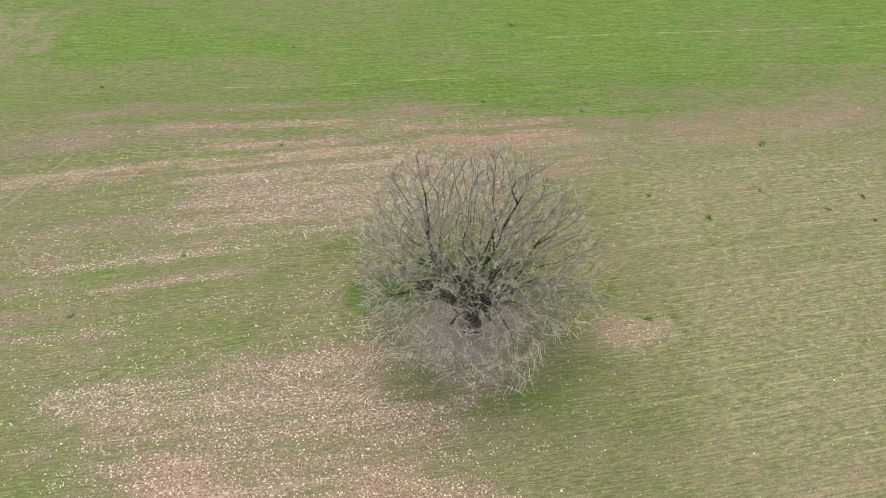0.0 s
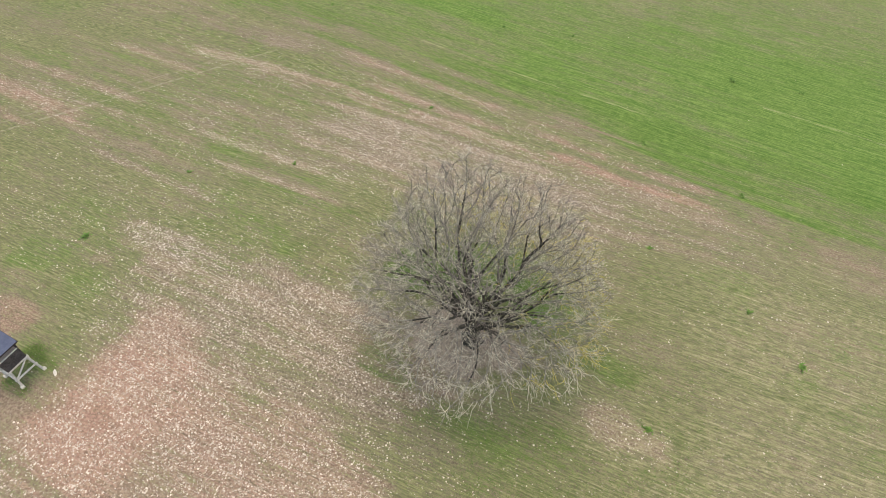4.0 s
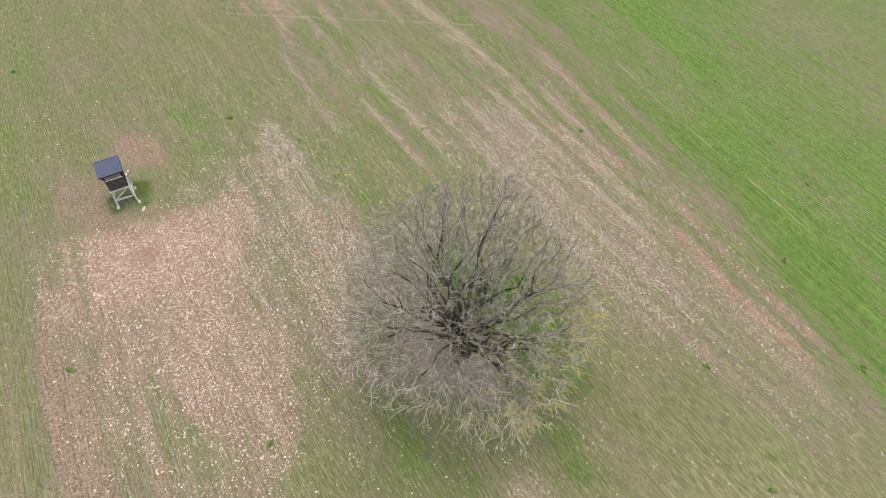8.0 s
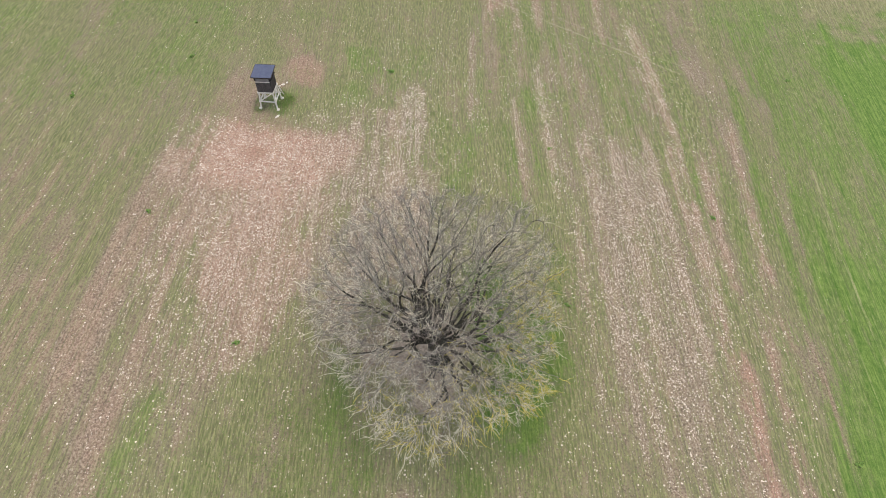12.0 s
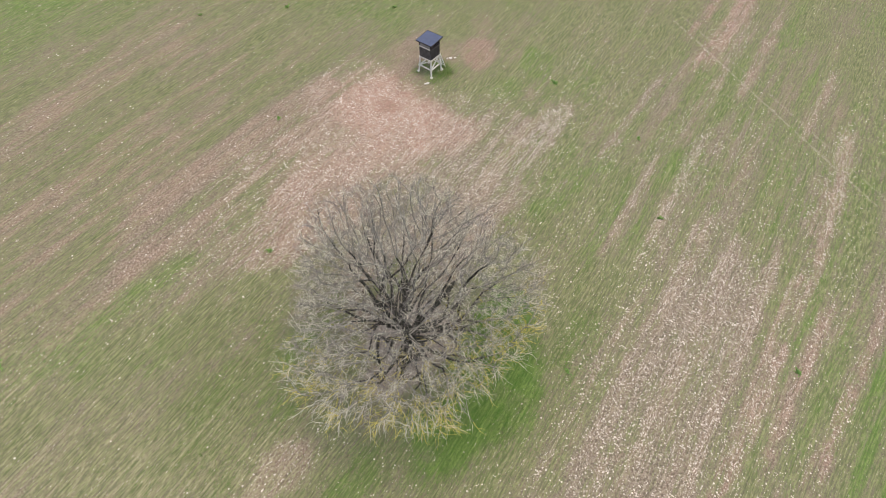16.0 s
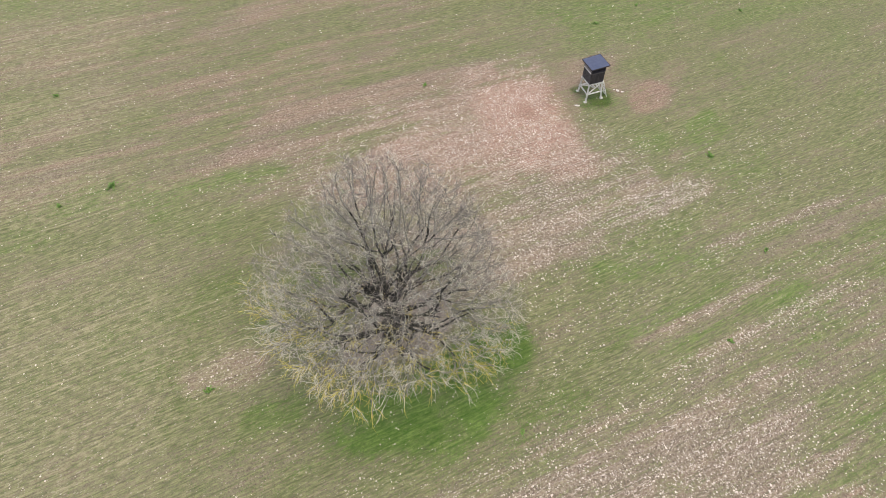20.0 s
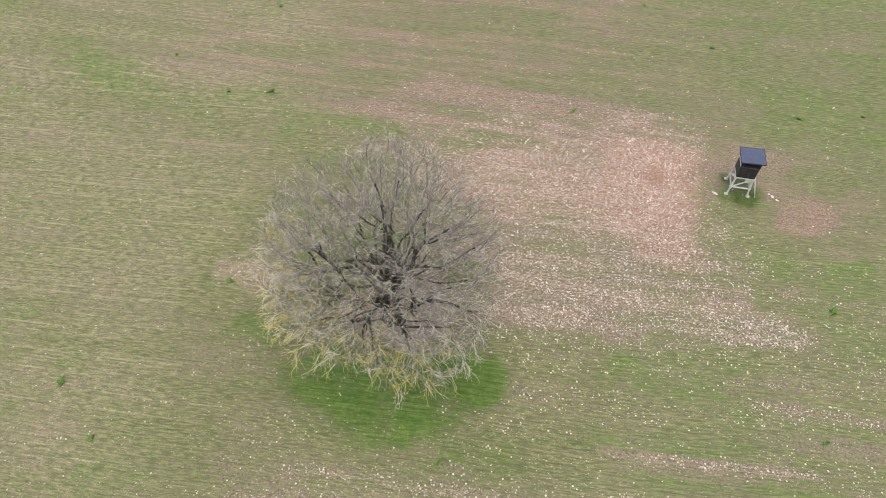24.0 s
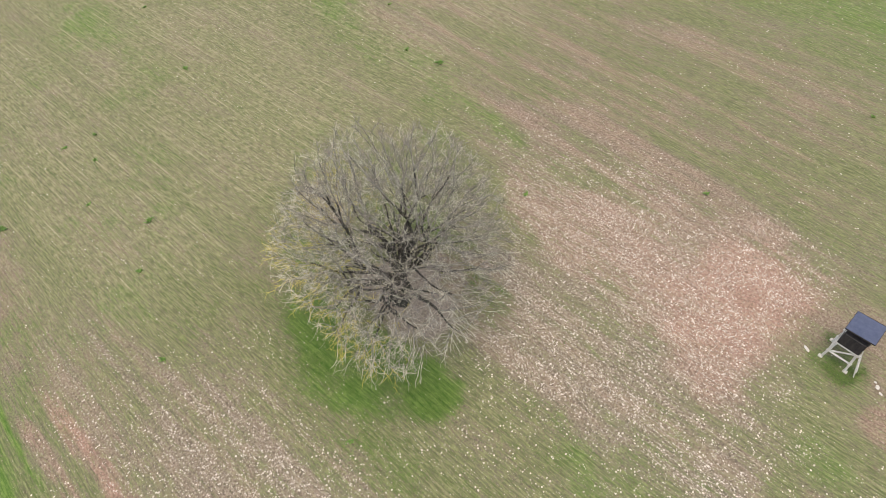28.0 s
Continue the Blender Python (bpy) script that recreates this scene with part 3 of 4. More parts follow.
# ---- the ground: one sheet to the horizon ----
def build_ground():
    xs = np.concatenate([[-2500, -600, -200, -110], np.arange(-80, 82.1, 0.3), [110, 200, 600, 2500]])
    ys = np.concatenate([[-2500, -600, -200, -100], np.arange(-68, 90.1, 0.3), [120, 200, 600, 2500]])
    gx, gy = np.meshgrid(xs, ys)
    x, y = gx.ravel(), gy.ravel()
    near = (np.abs(x) < 85) & (np.abs(y) < 92)
    z = ground_z(x, y) + near * (0.05 * (fractal(x * 0.5, y * 0.5, 91) - 0.5) + 0.05 * (fractal(x * 0.12, y * 2.2, 92, 2) - 0.5))
    nx, ny = len(xs), len(ys)
    i = (np.arange(ny - 1)[:, None] * nx + np.arange(nx - 1)[None, :]).ravel()
    ob = mesh_object("ground", np.column_stack([x, y, z]), np.column_stack([i, i + 1, i + nx + 1, i + nx]), [FIELD])
    stones, lush, red, dry, litter, bare = field(x, y)
    me = ob.data
    cover = me.color_attributes.new("cover", "FLOAT_COLOR", "POINT")
    cover.data.foreach_set("color", np.column_stack([stones, lush, red, dry]).astype(np.float32).ravel())
    row = me.attributes.new("row", "FLOAT", "POINT")
    row.data.foreach_set("value", row_line(x, y).astype(np.float32))
    head = me.attributes.new("headland", "FLOAT", "POINT")
    head.data.foreach_set("value", headland(x, y).astype(np.float32))
    soil = me.attributes.new("bare", "FLOAT", "POINT")
    soil.data.foreach_set("value", bare.astype(np.float32))
    shed = me.attributes.new("litter", "FLOAT", "POINT")
    shed.data.foreach_set("value", litter.astype(np.float32))
    me.polygons.foreach_set("use_smooth", np.ones(len(me.polygons), dtype=bool))
    return tagged(ob, "sloping stony field with young green crop in rows", "field", kind="structure")


build_ground()


# ---- the solitary tree ----
CROWN_R, CROWN_TOP, CROWN_MID = 8.1, 15.0, 6.6


def crown_points(n, rng):
    """Places that twigs strive for: a thick shell under a broad dome with a drooping skirt."""
    out = []
    while len(out) < n:
        az = rng.uniform(0, 2 * math.pi)
        warm = math.cos(az - 1.25)
        deep = -0.66 - 0.16 * max(0.0, warm) + 0.20 * max(0.0, -warm)
        s = rng.uniform(deep, 1.0) if rng.random() < 0.7 else rng.uniform(deep, 0.1)
        rim = 1 - 0.09 * max(0.0, -math.sin(az)) + 0.07 * math.sin(3 * az + 1.0) + 0.06 * math.sin(5 * az + 2.5) + rng.gauss(0, 0.03)
        k = rng.uniform(0.02, 1.0) ** 0.45
        flat = math.sqrt(max(0.0, 1 - s * s)) ** 0.85
        h = CROWN_TOP - CROWN_MID if s > 0 else 7.0
        p = Vector((CROWN_R * rim * flat * k * math.cos(az), CROWN_R * rim * flat * k * math.sin(az), CROWN_MID + h * s * k))
        if s < 0.05 and rng.random() < 0.45 - 0.25 * warm:
            continue
        if p.z < 6.5 and math.hypot(p.x, p.y) < 5.2 and rng.random() < 0.72:
            continue
        if p.z < 2.6 and math.hypot(p.x, p.y) < 4.2:
            continue
        out.append(p)
    return out


def grow_tree():
    from mathutils import kdtree
    rng = random.Random(11)
    targets = crown_points(6200, rng)
    nodes, parent, limb = [], [], []

    def push(p, par, lid):
        nodes.append(Vector(p))
        parent.append(par)
        limb.append(lid)
        return len(nodes) - 1

    last = push((0, 0, -0.2), -1, 0)
    for z in (0.5, 1.1, 1.7, 2.3, 2.9):
        last = push((0.05 * math.sin(z * 2), 0.05 * math.cos(z * 3), z), last, 0)
    stout = {}

    def lead(at, d, count, r0, r1, lid, bend):
        """A limb that bends a little on its way out and thins evenly."""
        p, made = nodes[at].copy(), []
        for j in range(count):
            kink = 0.34 if j % 4 == 3 else 0.13
            d = (d + Vector((rng.gauss(0, kink), rng.gauss(0, kink), bend + rng.gauss(0, 0.6 * kink)))).normalized()
            p = p + d * 0.42
            at = push(p, at, lid)
            stout[at] = r0 + (r1 - r0) * (j + 1) / count
            made.append((at, d.copy()))
        return made

    for k in range(23):
        f = 3 + (k * 2) % 3 if k % 3 else 5
        el = (8, 36, 58, 22, 47, 72, 15, 64)[k % 8] + rng.uniform(-5, 5)
        az = k * 2.39996 + rng.uniform(-0.2, 0.2)
        d = Vector((math.cos(az) * math.cos(radians(el)), math.sin(az) * math.cos(radians(el)), math.sin(radians(el))))
        r0 = rng.uniform(0.19, 0.27) if k % 5 in (0, 2) else rng.uniform(0.11, 0.17)
        count = rng.randint(11, 15) if el > 30 else rng.randint(9, 13)
        way = lead(f, d, count, r0, 0.04, k + 1, 0.02)
        for j in (rng.randint(2, 4), rng.randint(5, 6), rng.randint(7, 8)):
            turn = Vector((rng.gauss(0, 1), rng.gauss(0, 1), rng.gauss(0.3, 0.7))).normalized() * 0.6
            lead(way[j][0], (way[j][1] + turn).normalized(), rng.randint(5, 9), r0 * 0.55, 0.025, k + 1, 0.03)
    step, reach, kill = 0.36, 2.6, 0.55
    alive = list(range(len(targets)))
    for turn in range(70):
        tree = kdtree.KDTree(len(nodes))
        for i, p in enumerate(nodes):
            if i > 4:
                tree.insert(p, i)
        tree.balance()
        pull, still = {}, []
        for t in alive:
            co, i, dist = tree.find(targets[t])
            if dist < kill:
                continue
            still.append(t)
            if dist < reach:
                v = (targets[t] - co) / max(dist, 1e-6)
                pull[i] = pull.get(i, Vector((0, 0, 0))) + v
        alive = still
        if not pull or not alive:
            break
        for i, v in pull.items():
            back = (nodes[i] - nodes[parent[i]]).normalized()
            away = (nodes[i] - Vector((0, 0, 2.6))).normalized()
            d = (v.normalized() + back * 0.45 + away * 0.45 + Vector((rng.gauss(0, 0.17), rng.gauss(0, 0.17), rng.gauss(0, 0.17)))).normalized()
            push(nodes[i] + d * step, i, limb[i])
    return nodes, parent, limb, stout


def build_tree():
    rng = np.random.default_rng(7)
    nodes, parent, limb, stout = grow_tree()
    n = len(nodes)
    pos = np.array([tuple(p) for p in nodes])
    par, lim = np.array(parent), np.array(limb)
    area = np.zeros(n)
    kids = np.zeros(n, int)
    for i in range(n - 1, 0, -1):
        if kids[i] == 0:
            area[i] = 0.011 ** 2.1
        kids[par[i]] += 1
        area[par[i]] += area[i]
    rad = area ** (1 / 2.1)
    rad *= 0.52 / rad[1]
    rad = np.maximum(rad, 0.0095)
    for i, r in stout.items():
        rad[i] = max(min(rad[i], 1.35 * r), r)
    # take the kinks out of the limbs, leave the bends
    for turn in range(1):
        mean = np.zeros_like(pos)
        np.add.at(mean, par[1:], pos[1:] * rad[1:, None])
        weight = np.zeros(n)
        np.add.at(weight, par[1:], rad[1:])
        inner = (weight > 0) & (np.arange(n) > 6)
        ahead = mean[inner] / weight[inner][:, None]
        pos[inner] = 0.5 * pos[inner] + 0.25 * ahead + 0.25 * pos[par[inner]]
    rad[0] *= 1.35
    root = new("tree")
    tagged(root, "large bare broad-crowned tree with lichened twigs standing alone", "tree")
    ends = np.arange(1, n)
    start_r = np.minimum(rad[par[ends]], rad[ends] * 1.35)
    # twigs: on every thin branch, in three generations
    thin = ends[(rad[ends] < 0.045) | ((rad[ends] < 0.15) & (rng.random(n - 1) < 0.4))]
    out = pos[thin] - np.array([0, 0, 4.5])
    out /= np.linalg.norm(out, axis=1, keepdims=True)
    along = pos[thin] - pos[par[thin]]
    along /= np.linalg.norm(along, axis=1, keepdims=True)
    tip = kids[thin] == 0
    P0, P1, R0, R1, LI, KIND = [], [], [], [], [], []

    def shoot(base, direction, length, r, lid, sag, segs, kind, crook):
        p, d = base.copy(), direction / np.linalg.norm(direction, axis=1, keepdims=True)
        made = []
        for s in range(segs):
            d = d + rng.normal(0, 1.0, d.shape) * crook[:, None]
            d[:, 2] += sag
            d /= np.linalg.norm(d, axis=1, keepdims=True)
            q = p + d * (length / segs)[:, None]
            P0.append(p), P1.append(q), R0.append(r * (1 - 0.75 * s / segs)), R1.append(r * (1 - 0.75 * (s + 1) / segs)), LI.append(lid), KIND.append(kind)
            made.append((q, d))
            p = q
        return made

    for rep in range(5):
        use = (rng.random(len(thin)) < (0.55, 0.12, 0.25, 0.7, 0.85)[rep]) | (tip & (rep in (0, 3, 4)))
        flat = np.hypot(pos[thin][:, 0], pos[thin][:, 1])
        use &= (pos[thin][:, 2] > 7.0) | (flat > 5.6) | (rng.random(len(thin)) < 0.3)
        clumps = fractal(np.arctan2(pos[thin][:, 1], pos[thin][:, 0]) * 2.6 + 20, pos[thin][:, 2] * 0.45 + flat * 0.4, 97)
        use &= (pos[thin][:, 2] > 6.0) | (rng.random(len(thin)) < smooth(0.32, 0.56, clumps))
        if rep >= 2:
            use &= (pos[thin][:, 2] > 6.0) & (np.linalg.norm((pos[thin] - np.array([0, 0, 4.0])) / np.array([8.1, 8.1, 10.4]), axis=1) > 0.5)
        b, a, o, lid = pos[thin][use], along[use], out[use], lim[thin][use]
        # lower twigs hang and carry lichen, most of all towards the warm side of the crown
        side = (b[:, 0] * 0.60 + b[:, 1] * 0.80) / CROWN_R
        height = np.clip((b[:, 2] - 3.0) / (5.5 + 2.0 * np.clip(side, 0, 1)), 0, 1)
        reach = np.hypot(b[:, 0], b[:, 1]) / CROWN_R
        yellow = (rng.random(len(b)) < np.clip((side + 0.1) * 0.9, 0, 0.46) * (1 - height) * 1.5)
        pale = rng.random(len(b)) < (0.42 if rep < 3 else 0.2) + 0.85 * (1 - height) * np.clip(reach + 0.5, 0, 1) * np.clip(0.8 + 0.4 * side, 0.5, 1)
        kind = np.where(yellow, 2, np.where(pale, 1, 0))
        sag = -0.16 * (1 - height) + 0.06 * height
        d = a * 0.9 + o * 0.6 + rng.normal(0, 0.38, a.shape)
        low = (1 - height) * np.clip(reach * 1.4, 0, 1)
        length = rng.uniform(0.4, 0.85, len(b)) * (1 + 0.95 * low)
        crook = 0.40 - 0.14 * low
        r = rng.uniform(0.0065, 0.010, len(b)) * (1 + 1.3 * (1 - height)) * np.where(kind > 1, 1.3, np.where(kind > 0, 1.55, 0.8))
        first = shoot(b, d, length, r, lid, sag, 4, kind, crook)
        for q, dd in (first[0], first[1], first[2]):
            keep = rng.random(len(q)) < 0.75
            q, dd = q[keep], dd[keep]
            side_dir = dd + rng.normal(0, 0.6, dd.shape)
            shoot(q, side_dir, rng.uniform(0.3, 0.65, len(q)) * (1 + 0.5 * low[keep]), 0.007 * (1 + 0.9 * (1 - height[keep])), lid[keep], sag[keep], 2, kind[keep], crook[keep])
    P0, P1, R0, R1 = np.concatenate(P0), np.concatenate(P1), np.concatenate(R0), np.concatenate(R1)
    LI, KIND = np.concatenate(LI), np.concatenate(KIND)
    gz = ground_z(P1[:, 0], P1[:, 1])
    ok = P1[:, 2] > gz + 0.12
    for lid in range(int(lim.max()) + 1):
        sel = ends[lim[ends] == lid]
        main = (rad[sel] > 0.05) | np.isin(sel, list(stout))
        thick, rest = sel[main], sel[~main]
        if lid == 0:
            v, f = tubes(pos[par[sel]], pos[sel], np.maximum(rad[par[sel]], rad[sel]), rad[sel], 16)
            c = np.linalg.norm(v[:, :2], axis=1, keepdims=True)
            ang = np.arctan2(v[:, 1:2], v[:, 0:1])
            flare = 1 + 0.5 * np.exp(-np.maximum(v[:, 2:3], 0) * 2.2) * (0.6 + 0.4 * np.sin(5 * ang)) + 0.05 * np.sin(9 * ang + v[:, 2:3])
            v[:, :2] *= flare
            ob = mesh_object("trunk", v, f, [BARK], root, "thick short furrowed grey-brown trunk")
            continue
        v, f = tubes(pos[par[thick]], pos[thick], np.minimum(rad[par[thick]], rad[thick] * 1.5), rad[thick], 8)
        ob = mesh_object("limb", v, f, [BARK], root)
        # every side branch that springs from the limb is a piece of its own
        own, origin = set(rest.tolist()), {}
        for i in rest:
            origin[i] = origin[par[i]] if par[i] in own else i
        groups = {}
        for i, o in origin.items():
            groups.setdefault(o, []).append(i)
        for members in groups.values():
            mm = np.array(members)
            v, f = tubes(pos[par[mm]], pos[mm], np.minimum(rad[par[mm]], rad[mm] * 1.35), rad[mm], 5)
            mesh_object("branch", v, f, [BRANCH], ob)
    v, f = tubes(P0[ok], P1[ok], R0[ok], R1[ok], 3)
    tw = mesh_object("twigwork", v, f, [TWIG, PALE_TWIG, YELLOW_TWIG], root, "dense bare twigs, the lower ones covered with yellow lichen", np.repeat(KIND[ok], 3))
    tagged(tw, kind="stuff")
    return root


build_tree()


# ---- the raised hide ----
def build_hide(cx, cy):
    gz = ground_z(cx, cy)
    root = new("raised_hide")
    root.location = (cx, cy, gz)
    tagged(root, "raised wooden hunting hide with dark felt roof on pale timber legs", "hunting hide")
    z0 = 1.80                       # top of the frame that carries the cabin
    feet, heads = {}, {}
    for sx in (-1, 1):
        for sy in (-1, 1):
            fx, fy = sx * 0.80, sy * 0.78
            fz = ground_z(cx + fx, cy + fy) - gz
            feet[sx, sy] = Vector((fx, fy, fz + 0.06))
            heads[sx, sy] = Vector((sx * 0.66, sy * 0.64, z0))
            part("leg", pole(feet[sx, sy], heads[sx, sy], 0.085, 0.075, seed=sx * 3 + sy), POLE, root)
            bm = bmesh.new()
            bmesh.ops.create_cube(bm, size=1.0)
            for v in bm.verts:
                v.co = Vector((v.co.x * 0.30, v.co.y * 0.24, v.co.z * 0.14)) + Vector((fx * 1.06, fy * 1.06, fz + 0.05))
            bmesh.ops.bevel(bm, geom=bm.edges[:], offset=0.025, segments=2, affect="EDGES")
            part("foot_pad", bm, PAD, root, "pale concrete foot pad")
    def between(a, b, f):
        return feet[a].lerp(heads[a], f), feet[b].lerp(heads[b], f)
    ring = [(1, -1), (1, 1), (-1, 1), (-1, -1)]
    for i, a in enumerate(ring):
        b = ring[(i + 1) % 4]
        p, q = between(a, b, 0.42)
        d = (q - p).normalized() * 0.12
        part("cross_rail", pole(p - d, q + d, 0.07, 0.065, seed=20 + i), POLE, root)
        p, q = between(a, b, 0.98)
        d = (q - p).normalized() * 0.16
        part("top_beam", beam(p - d, q + d, 0.13, 0.14), POLE, root)
        p, _ = between(a, b, 0.42)
        _, q = between(a, b, 0.97)
        part("brace", pole(p, q, 0.06, 0.055, seed=40 + i), POLE, root)
    # cabin of upright boards with a window slot on every side
    hw, hd, h = 0.70, 0.70, 1.70
    base, top = z0 + 0.06, z0 + 0.06 + h
    part("cabin_floor", beam((-hw, 0, base), (hw, 0, base), 1.38, 0.05), DARK_BOARD, root)
    # boards on +y and -x are darker than on +x and -y
    sides = [((1, 0), GREY_BOARD, "weathered speckled dark boards"), ((0, 1), DARK_BOARD, "smooth black-brown tarred boards"),
             ((-1, 0), DARK_BOARD, ""), ((0, -1), GREY_BOARD, "")]
    for (nx, ny), mat, label in sides:
        tx, ty = -ny, nx
        n = 7
        for k in range(n):
            u = (k + 0.5) / n * 2 - 1
            c = Vector((nx * hw + tx * u * hw, ny * hd + ty * u * hd, 0))
            w = 2 * hw / n * 0.97
            for za, zb in ((base, base + 1.12), (base + 1.48, top)):
                bm = beam(c + Vector((0, 0, za)), c + Vector((0, 0, zb)), 0.03 if nx else w, w if nx else 0.03, 0.004, (0, 1, 0))
                part("board", bm, mat, root, label if k == 0 else "")
        for s in (-1, 1):
            c = Vector((nx * hw + tx * s * 0.66, ny * hd + ty * s * 0.66, 0))
            part("window_post", beam(c + Vector((0, 0, base + 1.10)), c + Vector((0, 0, base + 1.52)), 0.07, 0.07, 0.006), DARK_BOARD, root)
        o = Vector((nx, ny, 0)) * (hw + 0.045)
        t = Vector((tx, ty, 0)) * 0.66
        slat = POLE if (nx, ny) in ((1, 0), (0, -1)) else GREY_BOARD
        part("window_ledge", beam(o - t + Vector((0, 0, base + 1.14)), o + t + Vector((0, 0, base + 1.14)), 0.06, 0.09, 0.008), slat, root, "pale window ledge" if slat is POLE else "")
        o = Vector((nx, ny, 0)) * (hw + 0.004)
        part("window_flap", beam(o - t * 0.92 + Vector((0, 0, base + 1.31)), o + t * 0.92 + Vector((0, 0, base + 1.31)), 0.012 if nx else 0.34, 0.34 if nx else 0.012, 0.003), WINDOW if nx == 1 else mat, root, "dull grey window sheet" if nx == 1 else "")
    # roof: felt-covered board with a rim, sloping gently
    bm = bmesh.new()
    bmesh.ops.create_cube(bm, size=1.0)
    for v in bm.verts:
        v.co = Vector((v.co.x * 1.84, v.co.y * 1.86, v.co.z * 0.05))
    bmesh.ops.bevel(bm, geom=bm.edges[:], offset=0.012, segments=2, affect="EDGES")
    bm.transform(pose(0, 0, top + 0.09, 0, 3.4, 0))
    roof = part("roof", bm, FELT, root, "flat roof of blue-grey felt")
    for sy in (-1, 1):
        bm = beam((-0.92, 0, 0), (0.92, 0, 0), 0.02, 0.09, 0.003)
        bm.transform(pose(0, sy * 0.94, top + 0.08, 0, 3.4, 0))
        part("roof_edge", bm, DARK_BOARD, roof)
    for sx in (-1, 1):
        bm = beam((0, -0.95, 0), (0, 0.95, 0), 0.02, 0.09, 0.003)
        bm.transform(pose(sx * 0.93, 0, top + 0.08 - sx * 0.055, 0, 3.4, 0))
        part("roof_edge", bm, DARK_BOARD, roof)
    # ladder to the door side
    foot = Vector((-1.42, 0.62, ground_z(cx - 1.42, cy + 0.62) - gz + 0.02))
    head = Vector((-0.78, 0.40, 1.95))
    for s in (-0.22, 0.22):
        part("ladder_rail", pole(foot + Vector((0, s, 0)), head + Vector((0, s, 0)), 0.04, 0.035, seed=int(60 + s * 10)), POLE, root)
    for k in range(6):
        c = foot.lerp(head, (k + 0.7) / 6.4)
        part("rung", pole(c - Vector((0, 0.26, 0)), c + Vector((0, 0.26, 0)), 0.03, 0.03, 6, seed=70 + k), POLE, root)
    return root


build_hide(-25.25, -17.75)


# ---- weeds, boards, stones, grass ----
def weed_mesh(name, seed, size):
    rng = np.random.default_rng(seed)
    n = 46
    az = rng.uniform(0, 2 * np.pi, n)
    el = rng.uniform(0.25, 1.25, n)
    ln = size * rng.uniform(0.35, 1.0, n)
    root = np.column_stack([rng.normal(0, size * 0.35, n), rng.normal(0, size * 0.28, n), np.zeros(n)])
    d = np.column_stack([np.cos(az) * np.cos(el), np.sin(az) * np.cos(el), np.sin(el)])
    w = np.column_stack([-np.sin(az), np.cos(az), np.zeros(n)]) * (ln * 0.20)[:, None]
    mid = root + d * (ln * 0.55)[:, None]
    tip = root + d * ln[:, None] - np.column_stack([np.zeros(n), np.zeros(n), ln * 0.25])
    fold = np.column_stack([np.zeros(n), np.zeros(n), ln * 0.07])
    verts = np.stack([root, mid - w + fold, mid, mid + w + fold, tip], axis=1).reshape(-1, 3)
    b = (np.arange(n) * 5)[:, None]
    f = np.concatenate([b + np.array([[0, 2, 1]]), b + np.array([[0, 3, 2]]), b + np.array([[1, 2, 4]]), b + np.array([[2, 3, 4]])])
    return mesh_object(name, verts, f, [WEED])


WEEDS = [(13.5, -0.4, 0.5), (-10.8, -24.4, 0.45), (0.1, -14.3, 0.4), (18.7, -21.7, 0.55), (23.0, -21.0, 0.4), (31.3, 19.9, 0.6), (22.2, 10.1, 0.45),
         (39.0, -3.0, 0.5), (37.2, 11.6, 0.4), (33.2, 10.2, 0.35), (17.8, 13.3, 0.4), (14.7, 26.8, 0.45), (9.0, 15.9, 0.35), (4.5, 29.4, 0.4),
         (-23.4, -35.9, 0.5), (-31.8, -7.1, 0.5), (-30.9, -27.1, 0.4), (-5.9, 9.8, 0.35), (10.0, 46.0, 0.6)]
SMALL_WEEDS = [(36.7, 8.6), (28.2, 13.1), (17.3, 47.8), (-9.0, 45.0), (-1.1, 39.0), (-16.5, 23.2), (-23.0, 8.9), (-30.3, 3.1), (-37.4, 35.3), (-17.0, 42.4),
               (30.9, -25.3), (23.0, -35.1), (-36.5, -28.4), (-42.8, -33.1), (-43.2, -28.7), (-46.6, -23.8), (56.5, -13.9), (53.7, -5.7), (-16.4, -41.8)]
first_weeds = []
for k, (x, y, s) in enumerate(WEEDS + [(x, y, 0.36) for x, y in SMALL_WEEDS]):
    if k < 3:
        w = weed_mesh("weed", 100 + k, 0.33)
        tagged(w, "dark green leafy weed clump growing in the field", "weed", "weeds in the field")
        w.matrix_world = pose(x, y, ground_z(x, y) - 0.01, 0, 0, 50 * k)
        first_weeds.append(w)
    else:
        twin = copy_thing(first_weeds[k % 3], pose(x, y, ground_z(x, y) - 0.01, 0, 0, 77 * k))
        twin.scale = (s / 0.4, s / 0.4, s / 0.4)


def tuft_mesh(seed, size):
    rng = np.random.default_rng(seed)
    n = 150
    az, ln = rng.uniform(0, 6.28, n), size * rng.uniform(0.5, 1.0, n)
    foot = np.column_stack([rng.normal(0, size * 1.15, n), rng.normal(0, size * 1.0, n), np.zeros(n)])
    lean = rng.uniform(0.5, 1.4, n)
    tip = foot + np.column_stack([np.cos(az) * ln * lean, np.sin(az) * ln * lean, ln * 0.6])
    mid = foot * 0.45 + tip * 0.55 + np.column_stack([np.zeros(n), np.zeros(n), ln * 0.12])
    w = np.column_stack([-np.sin(az), np.cos(az), np.zeros(n)]) * 0.014
    verts = np.stack([foot - w, foot + w, mid - w * 0.8, mid + w * 0.8, tip], axis=1).reshape(-1, 3)
    b = (np.arange(n) * 5)[:, None]
    f = np.concatenate([b + np.array([[0, 1, 3]]), b + np.array([[0, 3, 2]]), b + np.array([[2, 3, 4]])])
    return verts, f


